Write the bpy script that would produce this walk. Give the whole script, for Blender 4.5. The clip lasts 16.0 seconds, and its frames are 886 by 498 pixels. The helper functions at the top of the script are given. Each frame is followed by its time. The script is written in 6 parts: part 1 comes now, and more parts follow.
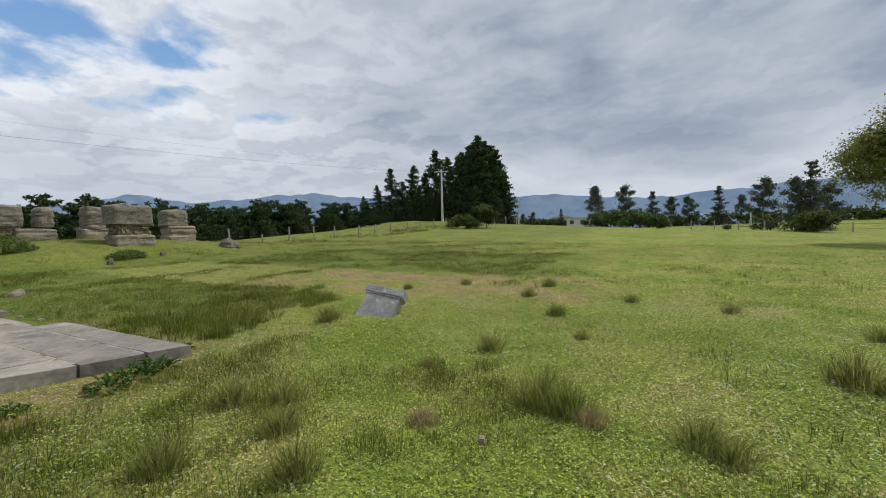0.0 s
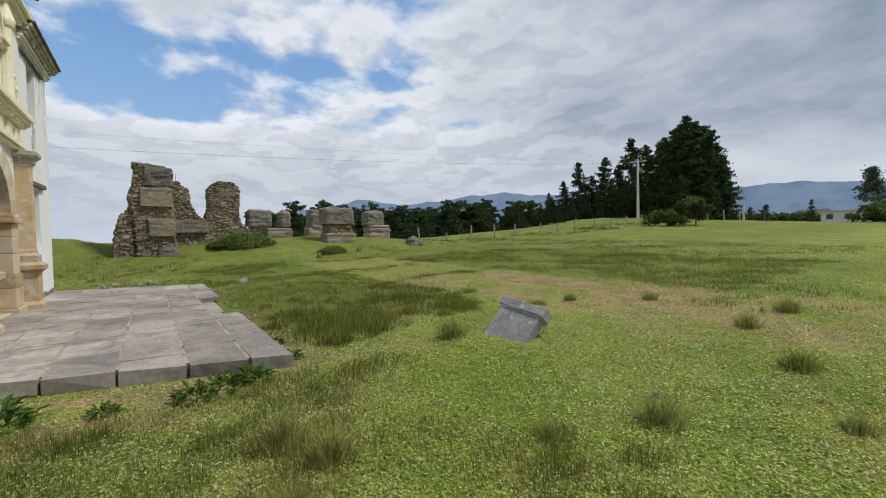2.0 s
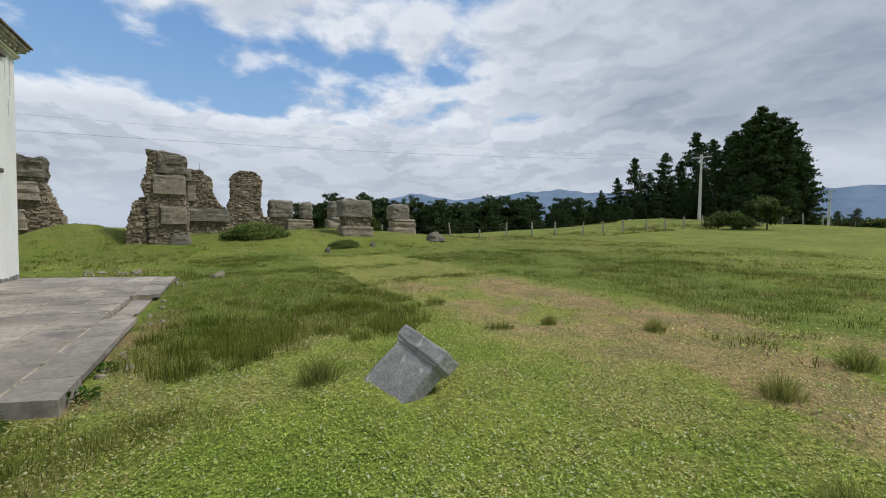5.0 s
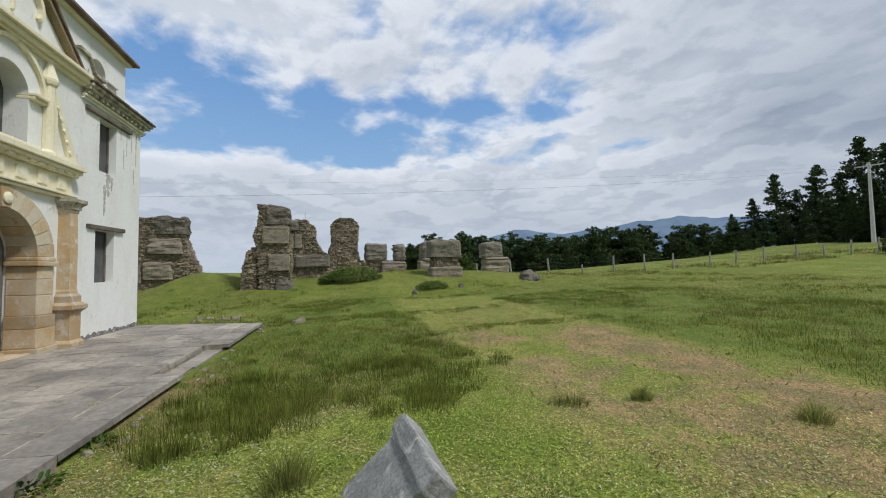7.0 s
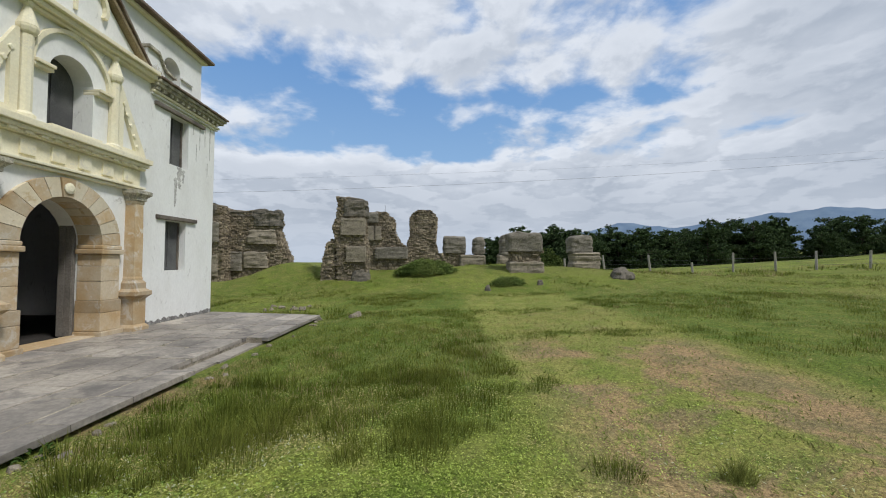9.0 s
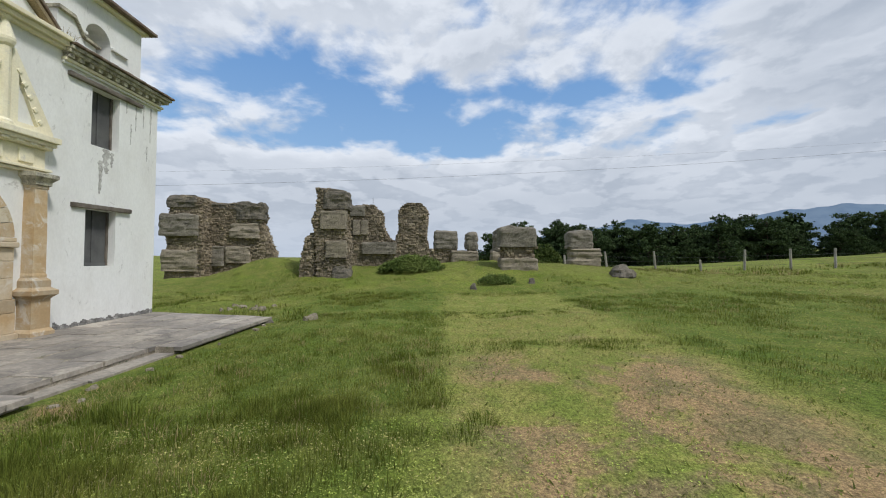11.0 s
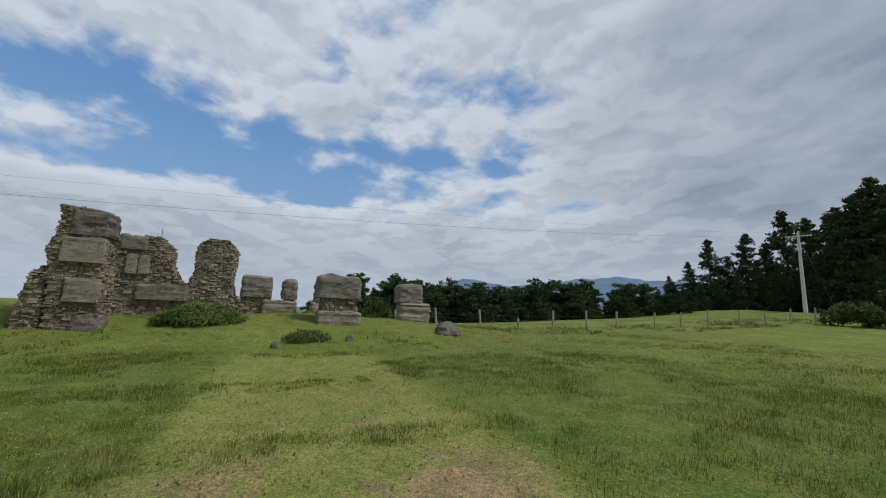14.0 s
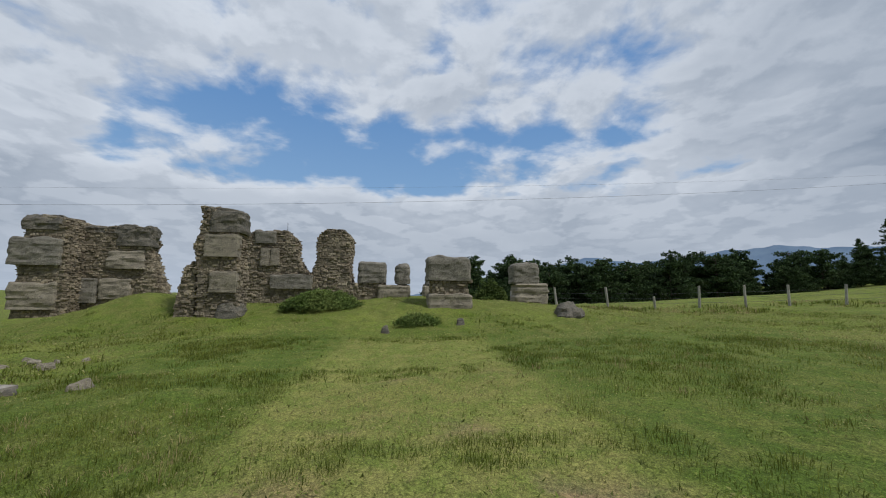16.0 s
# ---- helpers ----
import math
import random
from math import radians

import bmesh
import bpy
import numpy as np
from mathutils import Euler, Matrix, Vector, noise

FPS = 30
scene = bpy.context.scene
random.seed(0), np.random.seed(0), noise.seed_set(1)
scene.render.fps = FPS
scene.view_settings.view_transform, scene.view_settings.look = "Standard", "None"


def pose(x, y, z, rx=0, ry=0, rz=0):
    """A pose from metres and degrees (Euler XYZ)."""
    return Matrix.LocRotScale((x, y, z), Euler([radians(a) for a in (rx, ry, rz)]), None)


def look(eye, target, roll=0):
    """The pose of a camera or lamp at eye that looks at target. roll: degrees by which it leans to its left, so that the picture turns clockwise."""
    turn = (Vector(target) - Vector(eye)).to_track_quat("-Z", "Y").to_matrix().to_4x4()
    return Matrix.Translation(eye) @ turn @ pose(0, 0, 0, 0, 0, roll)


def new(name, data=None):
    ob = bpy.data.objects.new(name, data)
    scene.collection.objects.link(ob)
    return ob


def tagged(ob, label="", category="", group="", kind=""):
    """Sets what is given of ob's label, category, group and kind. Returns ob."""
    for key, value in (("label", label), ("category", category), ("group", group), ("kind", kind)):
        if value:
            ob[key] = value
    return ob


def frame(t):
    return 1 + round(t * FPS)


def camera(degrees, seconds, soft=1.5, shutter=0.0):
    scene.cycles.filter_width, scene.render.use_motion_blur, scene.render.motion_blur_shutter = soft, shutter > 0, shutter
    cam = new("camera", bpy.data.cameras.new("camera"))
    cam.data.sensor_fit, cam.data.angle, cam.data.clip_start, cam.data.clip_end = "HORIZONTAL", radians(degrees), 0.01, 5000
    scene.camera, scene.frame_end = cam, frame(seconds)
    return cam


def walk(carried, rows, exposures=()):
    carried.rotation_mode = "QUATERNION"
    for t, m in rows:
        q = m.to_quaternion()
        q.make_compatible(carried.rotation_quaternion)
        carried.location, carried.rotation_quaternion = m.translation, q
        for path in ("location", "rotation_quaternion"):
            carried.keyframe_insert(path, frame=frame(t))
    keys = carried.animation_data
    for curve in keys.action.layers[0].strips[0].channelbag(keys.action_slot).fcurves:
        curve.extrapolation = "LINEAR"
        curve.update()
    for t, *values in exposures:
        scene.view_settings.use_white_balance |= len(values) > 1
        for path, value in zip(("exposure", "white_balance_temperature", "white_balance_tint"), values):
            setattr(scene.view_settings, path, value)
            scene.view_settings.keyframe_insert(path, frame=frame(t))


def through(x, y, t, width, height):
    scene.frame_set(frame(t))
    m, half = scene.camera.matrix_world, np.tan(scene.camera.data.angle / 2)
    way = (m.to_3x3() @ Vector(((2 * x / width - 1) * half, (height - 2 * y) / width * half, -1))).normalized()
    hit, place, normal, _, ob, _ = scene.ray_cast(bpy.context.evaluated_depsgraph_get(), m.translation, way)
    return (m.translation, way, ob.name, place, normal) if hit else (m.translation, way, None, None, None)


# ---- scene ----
cam = camera(94.4, 16.0, 1.05)
METRES, EYE, TILT, LEAN, TURN = 12.4, 1.5, 0.0, 0.0, 28.7
ROWS = [
    (0.0, 0.0, 0.0, 0.0, -0.04, -1.88, 1.24),
    (0.5, 0.0162, 0.0323, -0.0, 6.58, -1.88, 0.01),
    (1.0, 0.0264, 0.0639, 0.0004, 15.56, -1.1, 0.2),
    (1.5, 0.0303, 0.0955, 0.0042, 22.25, -0.97, 0.65),
    (2.0, 0.0345, 0.1241, 0.0019, 25.77, -1.66, 0.98),
    (2.5, 0.0407, 0.1572, 0.0014, 26.58, -2.71, 1.98),
    (3.0, 0.0472, 0.1904, 0.0015, 25.95, -4.01, 3.04),
    (3.2, 0.0498, 0.2037, 0.0015, 25.24, -4.35, 3.2),
    (5.3, 0.0966, 0.3256, 0.0108, 34.85, -1.0, -1.14),
    (5.5, 0.0966, 0.3357, 0.0126, 36.06, 0.19, -1.12),
    (6.0, 0.0965, 0.361, 0.017, 39.32, 2.1, -0.39),
    (6.5, 0.0977, 0.3906, 0.019, 43.14, 2.51, 0.34),
    (7.0, 0.09, 0.4186, 0.0179, 47.5, 2.84, 0.94),
    (7.5, 0.0786, 0.4473, 0.0198, 52.01, 2.89, 1.1),
    (8.0, 0.0736, 0.4788, 0.02, 56.15, 2.86, 0.93),
    (8.2, 0.0716, 0.4914, 0.0201, 57.44, 2.81, 0.49),
    (10.3, 0.0214, 0.6187, 0.0247, 62.53, 1.15, -0.7),
    (10.5, 0.0154, 0.6329, 0.0243, 62.68, 1.23, -0.82),
    (11.0, 0.0003, 0.6683, 0.0234, 61.77, 1.38, -0.65),
    (11.5, -0.0158, 0.7012, 0.0235, 59.15, 2.05, -0.83),
    (12.0, -0.0302, 0.7293, 0.0264, 54.53, 3.3, -1.34),
    (12.5, -0.0377, 0.755, 0.0271, 49.02, 5.25, -1.97),
    (13.0, -0.046, 0.7794, 0.0269, 43.98, 7.51, -2.43),
    (13.5, -0.063, 0.8023, 0.028, 40.8, 9.16, -2.67),
    (14.0, -0.0805, 0.826, 0.0272, 40.13, 9.34, -2.42),
    (14.5, -0.0965, 0.8476, 0.028, 41.42, 8.48, -1.86),
    (15.0, -0.1178, 0.8701, 0.0241, 44.66, 7.13, -1.32),
    (15.5, -0.1342, 0.8938, 0.0222, 49.67, 6.44, -0.94),
    (16.0, -0.1511, 0.9189, 0.0223, 56.57, 6.55, -0.8),
]
walk(cam, [(t, pose(0, 0, EYE, TILT, LEAN, TURN) @ pose(METRES * x, METRES * y, METRES * z, 90 + pitch, roll, yaw)) for t, x, y, z, yaw, pitch, roll in ROWS],
     [(0.0, 0.12, 6420, 10), (5.5, 0.06, 6280, 10), (8.0, 0.02, 6220, 10), (11.0, 0.05, 6220, 10), (12.0, 0.0, 6200, 10), (13.0, -0.26, 6080, 9), (14.5, -0.26, 6080, 9), (16.0, -0.24, 6080, 9)])

# ---------------------------------------------------------------- world and sun
SUN_EL, SUN_AZ = 55.0, 35.0   # height of the sun, and its bearing from +y towards +x
sun = new("sun", bpy.data.lights.new("sun", "SUN"))
sun.data.energy, sun.data.angle, sun.data.color = 2.75, radians(9), (1.0, 0.96, 0.90)
_e, _a = radians(SUN_EL), radians(SUN_AZ)
sun.matrix_world = look((0, 0, 60), (-math.sin(_a) * math.cos(_e), -math.cos(_a) * math.cos(_e), 60 - math.sin(_e)))


class Nodes:
    """A short way to write node trees."""

    def __init__(self, tree):
        self.t = tree

    def n(self, kind, **inputs):
        node = self.t.nodes.new(kind)
        for key, value in inputs.items():
            if key.startswith("p_"):
                if key == "p_feature":
                    node.feature = value
                elif key == "p_operation":
                    node.operation = value
                elif key == "p_interpolation_type":
                    node.interpolation_type = value
                elif key == "p_data_type":
                    node.data_type = value
                elif key == "p_blend_type":
                    node.blend_type = value
                elif key == "p_sky_type":
                    node.sky_type = value
                elif key == "p_sun_disc":
                    node.sun_disc = value
                elif key == "p_sun_elevation":
                    node.sun_elevation = value
                elif key == "p_sun_rotation":
                    node.sun_rotation = value
                elif key == "p_altitude":
                    node.altitude = value
                elif key == "p_dust_density":
                    node.dust_density = value
                continue
            key = key.replace("_", " ")
            sock = node.inputs[int(key[1:])] if key[0] == "i" and key[1:].isdigit() else node.inputs[key]
            self.put(sock, value)
        return node

    def put(self, sock, value):
        if isinstance(value, bpy.types.NodeSocket):
            self.t.links.new(value, sock)
        else:
            sock.default_value = value

    def math(self, op, a, b=0.0, c=0.0, clamp=False):
        node = self.n("ShaderNodeMath", p_operation=op, i0=a, i1=b, i2=c)
        node.use_clamp = clamp
        return node.outputs[0]

    def ramp(self, x, lo, hi, a=0.0, b=1.0, smooth=True):
        node = self.n("ShaderNodeMapRange", p_interpolation_type="SMOOTHSTEP" if smooth else "LINEAR", i0=x, i1=lo, i2=hi, i3=a, i4=b)
        return node.outputs[0]

    def mix(self, f, a, b, blend="MIX"):
        node = self.n("ShaderNodeMix", p_data_type="RGBA", p_blend_type=blend)
        self.put(node.inputs[0], f)
        self.put(node.inputs[6], a)
        self.put(node.inputs[7], b)
        return node.outputs[2]

    def noise(self, vec, scale, detail=4.0, rough=0.55, dist=0.0):
        return self.n("ShaderNodeTexNoise", Vector=vec, Scale=scale, Detail=detail, Roughness=rough, Distortion=dist).outputs["Fac"]


def rgb(r, g, b):
    return (r, g, b, 1.0)


def build_world():
    world = bpy.data.worlds.new("sky")
    scene.world = world
    world.use_nodes = True
    tree = world.node_tree
    tree.nodes.clear()
    k = Nodes(tree)
    sky = k.n("ShaderNodeTexSky", p_sky_type="NISHITA", p_sun_disc=False, p_sun_elevation=radians(SUN_EL), p_sun_rotation=radians(SUN_AZ), p_altitude=2500.0, p_dust_density=1.2)
    way = k.n("ShaderNodeTexCoord").outputs["Generated"]
    sep = k.n("ShaderNodeSeparateXYZ", Vector=way)
    up = k.math("MAXIMUM", sep.outputs[2], 0.0)
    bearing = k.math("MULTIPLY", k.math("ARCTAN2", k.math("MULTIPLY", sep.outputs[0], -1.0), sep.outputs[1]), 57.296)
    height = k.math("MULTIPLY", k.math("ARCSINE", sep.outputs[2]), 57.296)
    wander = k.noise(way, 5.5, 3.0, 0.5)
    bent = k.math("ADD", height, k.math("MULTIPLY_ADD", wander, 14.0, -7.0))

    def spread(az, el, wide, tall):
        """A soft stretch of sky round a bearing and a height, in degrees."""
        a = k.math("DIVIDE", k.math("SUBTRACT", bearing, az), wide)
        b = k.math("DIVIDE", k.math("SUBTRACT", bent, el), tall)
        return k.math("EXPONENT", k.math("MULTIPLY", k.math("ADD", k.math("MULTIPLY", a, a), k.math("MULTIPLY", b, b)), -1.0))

    def billow(lift):
        """Thickness of the cloud deck, seen in perspective, that far above this direction."""
        z = k.math("ADD", up, 0.20 + lift)
        deck = k.n("ShaderNodeCombineXYZ", X=k.math("DIVIDE", sep.outputs[0], z), Y=k.math("DIVIDE", sep.outputs[1], z), Z=0.0).outputs[0]
        small = k.noise(k.n("ShaderNodeMapping", Vector=deck, Location=(CLOUD_X, CLOUD_Y, 0)).outputs[0], 3.4, 8.0, 0.55, 0.15)
        big = k.noise(k.n("ShaderNodeMapping", Vector=deck, Location=(CLOUD_Y, CLOUD_X, 0)).outputs[0], 0.9, 3.0, 0.5)
        return k.math("MULTIPLY_ADD", big, 0.35, k.math("MULTIPLY", small, 0.75))

    here, above = billow(0.0), billow(0.035)
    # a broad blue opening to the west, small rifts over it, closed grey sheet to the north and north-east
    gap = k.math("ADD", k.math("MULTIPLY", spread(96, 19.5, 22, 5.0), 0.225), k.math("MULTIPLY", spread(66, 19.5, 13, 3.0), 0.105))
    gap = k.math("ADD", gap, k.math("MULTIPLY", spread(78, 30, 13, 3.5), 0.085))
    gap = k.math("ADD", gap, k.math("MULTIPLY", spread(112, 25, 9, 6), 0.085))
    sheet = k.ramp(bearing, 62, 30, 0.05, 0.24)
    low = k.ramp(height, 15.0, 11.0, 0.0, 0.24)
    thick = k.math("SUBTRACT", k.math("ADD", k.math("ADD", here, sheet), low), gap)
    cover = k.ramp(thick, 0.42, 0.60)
    # bright tops, grey undersides and thick grey middles
    top = k.ramp(k.math("SUBTRACT", above, here), -0.05, 0.05, 0.0, 1.0)
    body = k.ramp(thick, 0.52, 0.86)
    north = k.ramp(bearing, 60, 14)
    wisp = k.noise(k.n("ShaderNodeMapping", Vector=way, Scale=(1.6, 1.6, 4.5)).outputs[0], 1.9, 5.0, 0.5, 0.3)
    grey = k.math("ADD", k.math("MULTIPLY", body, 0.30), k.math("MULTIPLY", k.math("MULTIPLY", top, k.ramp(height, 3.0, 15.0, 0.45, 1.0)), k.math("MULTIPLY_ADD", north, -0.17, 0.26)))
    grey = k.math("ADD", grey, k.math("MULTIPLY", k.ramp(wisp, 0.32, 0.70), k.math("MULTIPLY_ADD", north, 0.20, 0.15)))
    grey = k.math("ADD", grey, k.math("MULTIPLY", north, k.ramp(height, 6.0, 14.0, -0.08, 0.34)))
    grey = k.math("ADD", grey, k.math("MULTIPLY", k.ramp(height, 11.0, 6.0), 0.10), clamp=True)
    cloud = k.mix(grey, rgb(7.95, 8.2, 8.6), rgb(2.35, 2.9, 3.7))
    blue = k.mix(0.7, sky.outputs[0], k.mix(k.ramp(height, 8.0, 30.0), rgb(3.3, 5.3, 7.7), rgb(1.75, 3.7, 7.1)))
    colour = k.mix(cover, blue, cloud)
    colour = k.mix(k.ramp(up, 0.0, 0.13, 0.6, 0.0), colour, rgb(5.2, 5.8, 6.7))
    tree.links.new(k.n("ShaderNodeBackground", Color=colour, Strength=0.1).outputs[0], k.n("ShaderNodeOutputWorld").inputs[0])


CLOUD_X, CLOUD_Y = 2.4, 5.0
build_world()


# ---------------------------------------------------------------- materials
def material(name, base, second, scale=3.0, fine=40.0, rough=0.85, bump=0.4, size=0.01, stain=None, amount=0.4, vary=0.0, island=0.0, metal=0.0, stretch=(1, 1, 1), gritty=0.55):
    """Two colours mixed by large and fine noise at real size, with relief, blotches of a third colour, and a shade of its own for each piece."""
    m = bpy.data.materials.new(name)
    m.use_nodes = True
    t = m.node_tree
    t.nodes.clear()
    k = Nodes(t)
    at = k.n("ShaderNodeNewGeometry").outputs["Position"]
    at = k.n("ShaderNodeMapping", Vector=at, Scale=stretch).outputs[0]
    large = k.noise(at, scale, 5.0, 0.6)
    grain = k.noise(at, fine, 6.0, 0.65)
    colour = k.mix(k.ramp(large, 0.35, 0.65), base, second)
    colour = k.mix(gritty, colour, k.mix(k.ramp(grain, 0.3, 0.7), rgb(0.45, 0.45, 0.45), rgb(1.35, 1.35, 1.35)), "MULTIPLY")
    if stain:
        blot = k.noise(at, scale * 2.3, 7.0, 0.7, 0.6)
        colour = k.mix(k.ramp(blot, 0.62 - 0.25 * amount, 0.68), colour, stain)
    if vary or island:
        pick = k.n("ShaderNodeObjectInfo").outputs["Random"] if vary else k.n("ShaderNodeNewGeometry").outputs["Random Per Island"]
        v = max(vary, island)
        shade = k.ramp(pick, 0, 1, 1 - v, 1 + v, False)
        colour = k.mix(1.0, colour, k.n("ShaderNodeCombineColor", Red=shade, Green=shade, Blue=shade).outputs[0], "MULTIPLY")
    relief = k.math("ADD", k.math("MULTIPLY", grain, 0.6), large)
    normal = k.n("ShaderNodeBump", Strength=bump, Distance=size, Height=relief).outputs[0]
    skin = k.n("ShaderNodeBsdfPrincipled", Base_Color=colour, Roughness=rough, Metallic=metal, Normal=normal)
    skin.inputs["Specular IOR Level"].default_value = 0.25
    t.links.new(skin.outputs[0], k.n("ShaderNodeOutputMaterial").inputs[0])
    return m


def foliage(name, a, b, shade=0.35, through=0.25, lift=0.0, dry=None):
    """Leaves or blades: each island has its own tone, and some light comes through."""
    m = bpy.data.materials.new(name)
    m.use_nodes = True
    t = m.node_tree
    t.nodes.clear()
    k = Nodes(t)
    geo = k.n("ShaderNodeNewGeometry")
    pick = geo.outputs["Random Per Island"]
    patch = k.noise(geo.outputs["Position"], 0.7, 3.0)
    colour = k.mix(k.math("MULTIPLY_ADD", k.ramp(patch, 0.3, 0.7), 0.5, k.math("MULTIPLY", pick, 0.5)), a, b)
    if dry:
        at = geo.outputs["Position"]
        worn = k.math("MULTIPLY_ADD", k.noise(at, 0.33, 5.0, 0.6, 0.4), 0.6, k.math("MULTIPLY", k.noise(at, 1.9, 5.0, 0.65, 0.3), 0.4))
        colour = k.mix(k.math("MULTIPLY", k.ramp(worn, 0.46, 0.565), k.ramp(k.math("FRACT", k.math("MULTIPLY", pick, 3.7)), 0.0, 0.7, 0.25, 0.95)), colour, dry)
    v = k.ramp(k.math("FRACT", k.math("MULTIPLY", pick, 7.31)), 0, 1, 1 - shade, 1 + shade, False)
    colour = k.mix(1.0, colour, k.n("ShaderNodeCombineColor", Red=v, Green=v, Blue=v).outputs[0], "MULTIPLY")
    skin = k.n("ShaderNodeBsdfPrincipled", Base_Color=colour, Roughness=0.7)
    if lift:
        # shading normals are bent upwards so leaves and blades render brighter
        side = k.n("ShaderNodeVectorMath", p_operation="SCALE", i0=geo.outputs["Normal"])
        side.inputs["Scale"].default_value = 1 - lift
        total = k.n("ShaderNodeVectorMath", p_operation="ADD", i0=side.outputs[0], i1=(0, 0, lift))
        k.put(skin.inputs["Normal"], k.n("ShaderNodeVectorMath", p_operation="NORMALIZE", i0=total.outputs[0]).outputs[0])
    skin.inputs["Specular IOR Level"].default_value = 0.06
    glow = k.n("ShaderNodeBsdfTranslucent", Color=colour)
    t.links.new(k.n("ShaderNodeMixShader", Fac=through, i1=skin.outputs[0], i2=glow.outputs[0]).outputs[0], k.n("ShaderNodeOutputMaterial").inputs[0])
    return m


WHITEWASH = material("whitewash", rgb(0.80, 0.80, 0.77), rgb(0.745, 0.74, 0.705), 1.3, 18, 0.9, 0.12, 0.006, rgb(0.56, 0.55, 0.52), 0.10, stretch=(1.2, 1.2, 0.6), gritty=0.08)
CREAM = material("cream_paint", rgb(0.82, 0.77, 0.58), rgb(0.77, 0.70, 0.50), 1.6, 25, 0.85, 0.25, 0.005, rgb(0.66, 0.62, 0.50), 0.2, gritty=0.12)
OCHRE = material("ochre_stone", rgb(0.44, 0.31, 0.165), rgb(0.52, 0.435, 0.31), 1.7, 24, 0.85, 0.5, 0.012, rgb(0.57, 0.52, 0.43), 0.4, vary=0.16, gritty=0.14)
PALE_STONE = material("pale_ochre_stone", rgb(0.60, 0.52, 0.37), rgb(0.66, 0.59, 0.45), 1.7, 24, 0.85, 0.4, 0.01, rgb(0.48, 0.37, 0.22), 0.3, vary=0.1, gritty=0.12)
SOOT = material("blackened_plaster", rgb(0.12, 0.115, 0.11), rgb(0.30, 0.29, 0.27), 6.0, 40, 0.95, 0.5, 0.01, rgb(0.6, 0.59, 0.56), 0.2)
STAIN = material("grey_damp_stain", rgb(0.40, 0.39, 0.36), rgb(0.58, 0.57, 0.53), 7.0, 40, 0.95, 0.4, 0.006, rgb(0.22, 0.215, 0.20), 0.4)
LICHEN_STONE = material("lichened_cornice", rgb(0.30, 0.28, 0.225), rgb(0.60, 0.56, 0.43), 6.0, 40, 0.95, 0.6, 0.012, rgb(0.10, 0.095, 0.08), 0.35)
OLD_WOOD = material("weathered_wood", rgb(0.10, 0.085, 0.07), rgb(0.19, 0.165, 0.135), 3.0, 60, 0.8, 0.5, 0.004)
SHUTTER = material("grey_shutter", rgb(0.085, 0.085, 0.085), rgb(0.13, 0.13, 0.125), 2.0, 50, 0.8, 0.3, 0.003)
DOOR_GREY = material("grey_door_boards", rgb(0.15, 0.135, 0.115), rgb(0.21, 0.19, 0.165), 2.0, 45, 0.8, 0.3, 0.003)
EAVE_BROWN = material("brown_boarding", rgb(0.22, 0.17, 0.10), rgb(0.31, 0.25, 0.15), 2.0, 45, 0.8, 0.3, 0.003)
# near-black: the shade of the unlit nave is put into this colour
SHADE_INSIDE = material("interior_shade", rgb(0.03, 0.027, 0.024), rgb(0.045, 0.04, 0.035), 2.0, 20, 0.95)
TILE = material("clay_roof_tile", rgb(0.16, 0.11, 0.085), rgb(0.24, 0.19, 0.15), 3.0, 40, 0.9, 0.4, 0.01, rgb(0.13, 0.13, 0.10), 0.4)
SLAB = material("paving_stone", rgb(0.25, 0.225, 0.195), rgb(0.40, 0.355, 0.295), 0.9, 16, 0.75, 0.6, 0.012, rgb(0.165, 0.150, 0.135), 0.6, vary=0.22, gritty=0.35)
JOINT = material("mortar_bed", rgb(0.24, 0.21, 0.16), rgb(0.42, 0.37, 0.29), 3.0, 40, 0.95, 0.5, 0.01, rgb(0.09, 0.10, 0.05), 0.4)
RENDERED = material("old_mortar_block", rgb(0.255, 0.220, 0.165), rgb(0.335, 0.290, 0.218), 1.6, 20, 0.95, 0.9, 0.04, rgb(0.125, 0.11, 0.086), 0.45, stretch=(1, 1, 2.2), gritty=0.5)
STONE_BIT = material("wall_stone", rgb(0.20, 0.165, 0.118), rgb(0.29, 0.24, 0.172), 2.0, 24, 0.95, 0.8, 0.03, rgb(0.115, 0.10, 0.078), 0.45, vary=0.32)
STONE_BITS = material("wall_stones", rgb(0.225, 0.182, 0.125), rgb(0.315, 0.262, 0.185), 1.4, 24, 0.95, 0.7, 0.02, rgb(0.115, 0.10, 0.078), 0.35, island=0.42)
CORE = material("mortar_core", rgb(0.165, 0.138, 0.098), rgb(0.24, 0.20, 0.145), 2.0, 30, 0.95, 0.8, 0.02)
CREEPER = foliage("creeper_leaves", rgb(0.085, 0.135, 0.030), rgb(0.165, 0.205, 0.055), 0.5, 0.25, 0.5)
GREY_STONE = material("grey_headstone", rgb(0.23, 0.23, 0.222), rgb(0.33, 0.325, 0.31), 3.0, 45, 0.9, 0.7, 0.008, rgb(0.50, 0.50, 0.46), 0.32)
POST_WOOD = material("grey_fence_post", rgb(0.30, 0.28, 0.24), rgb(0.42, 0.39, 0.34), 3.0, 50, 0.9, 0.4, 0.005)
CONCRETE = material("pole_concrete", rgb(0.58, 0.57, 0.54), rgb(0.66, 0.65, 0.62), 1.0, 30, 0.85, 0.2, 0.004)
WIRE = material("dark_wire", rgb(0.10, 0.10, 0.11), rgb(0.14, 0.14, 0.15), 3.0, 40, 0.6, 0.1, 0.001)
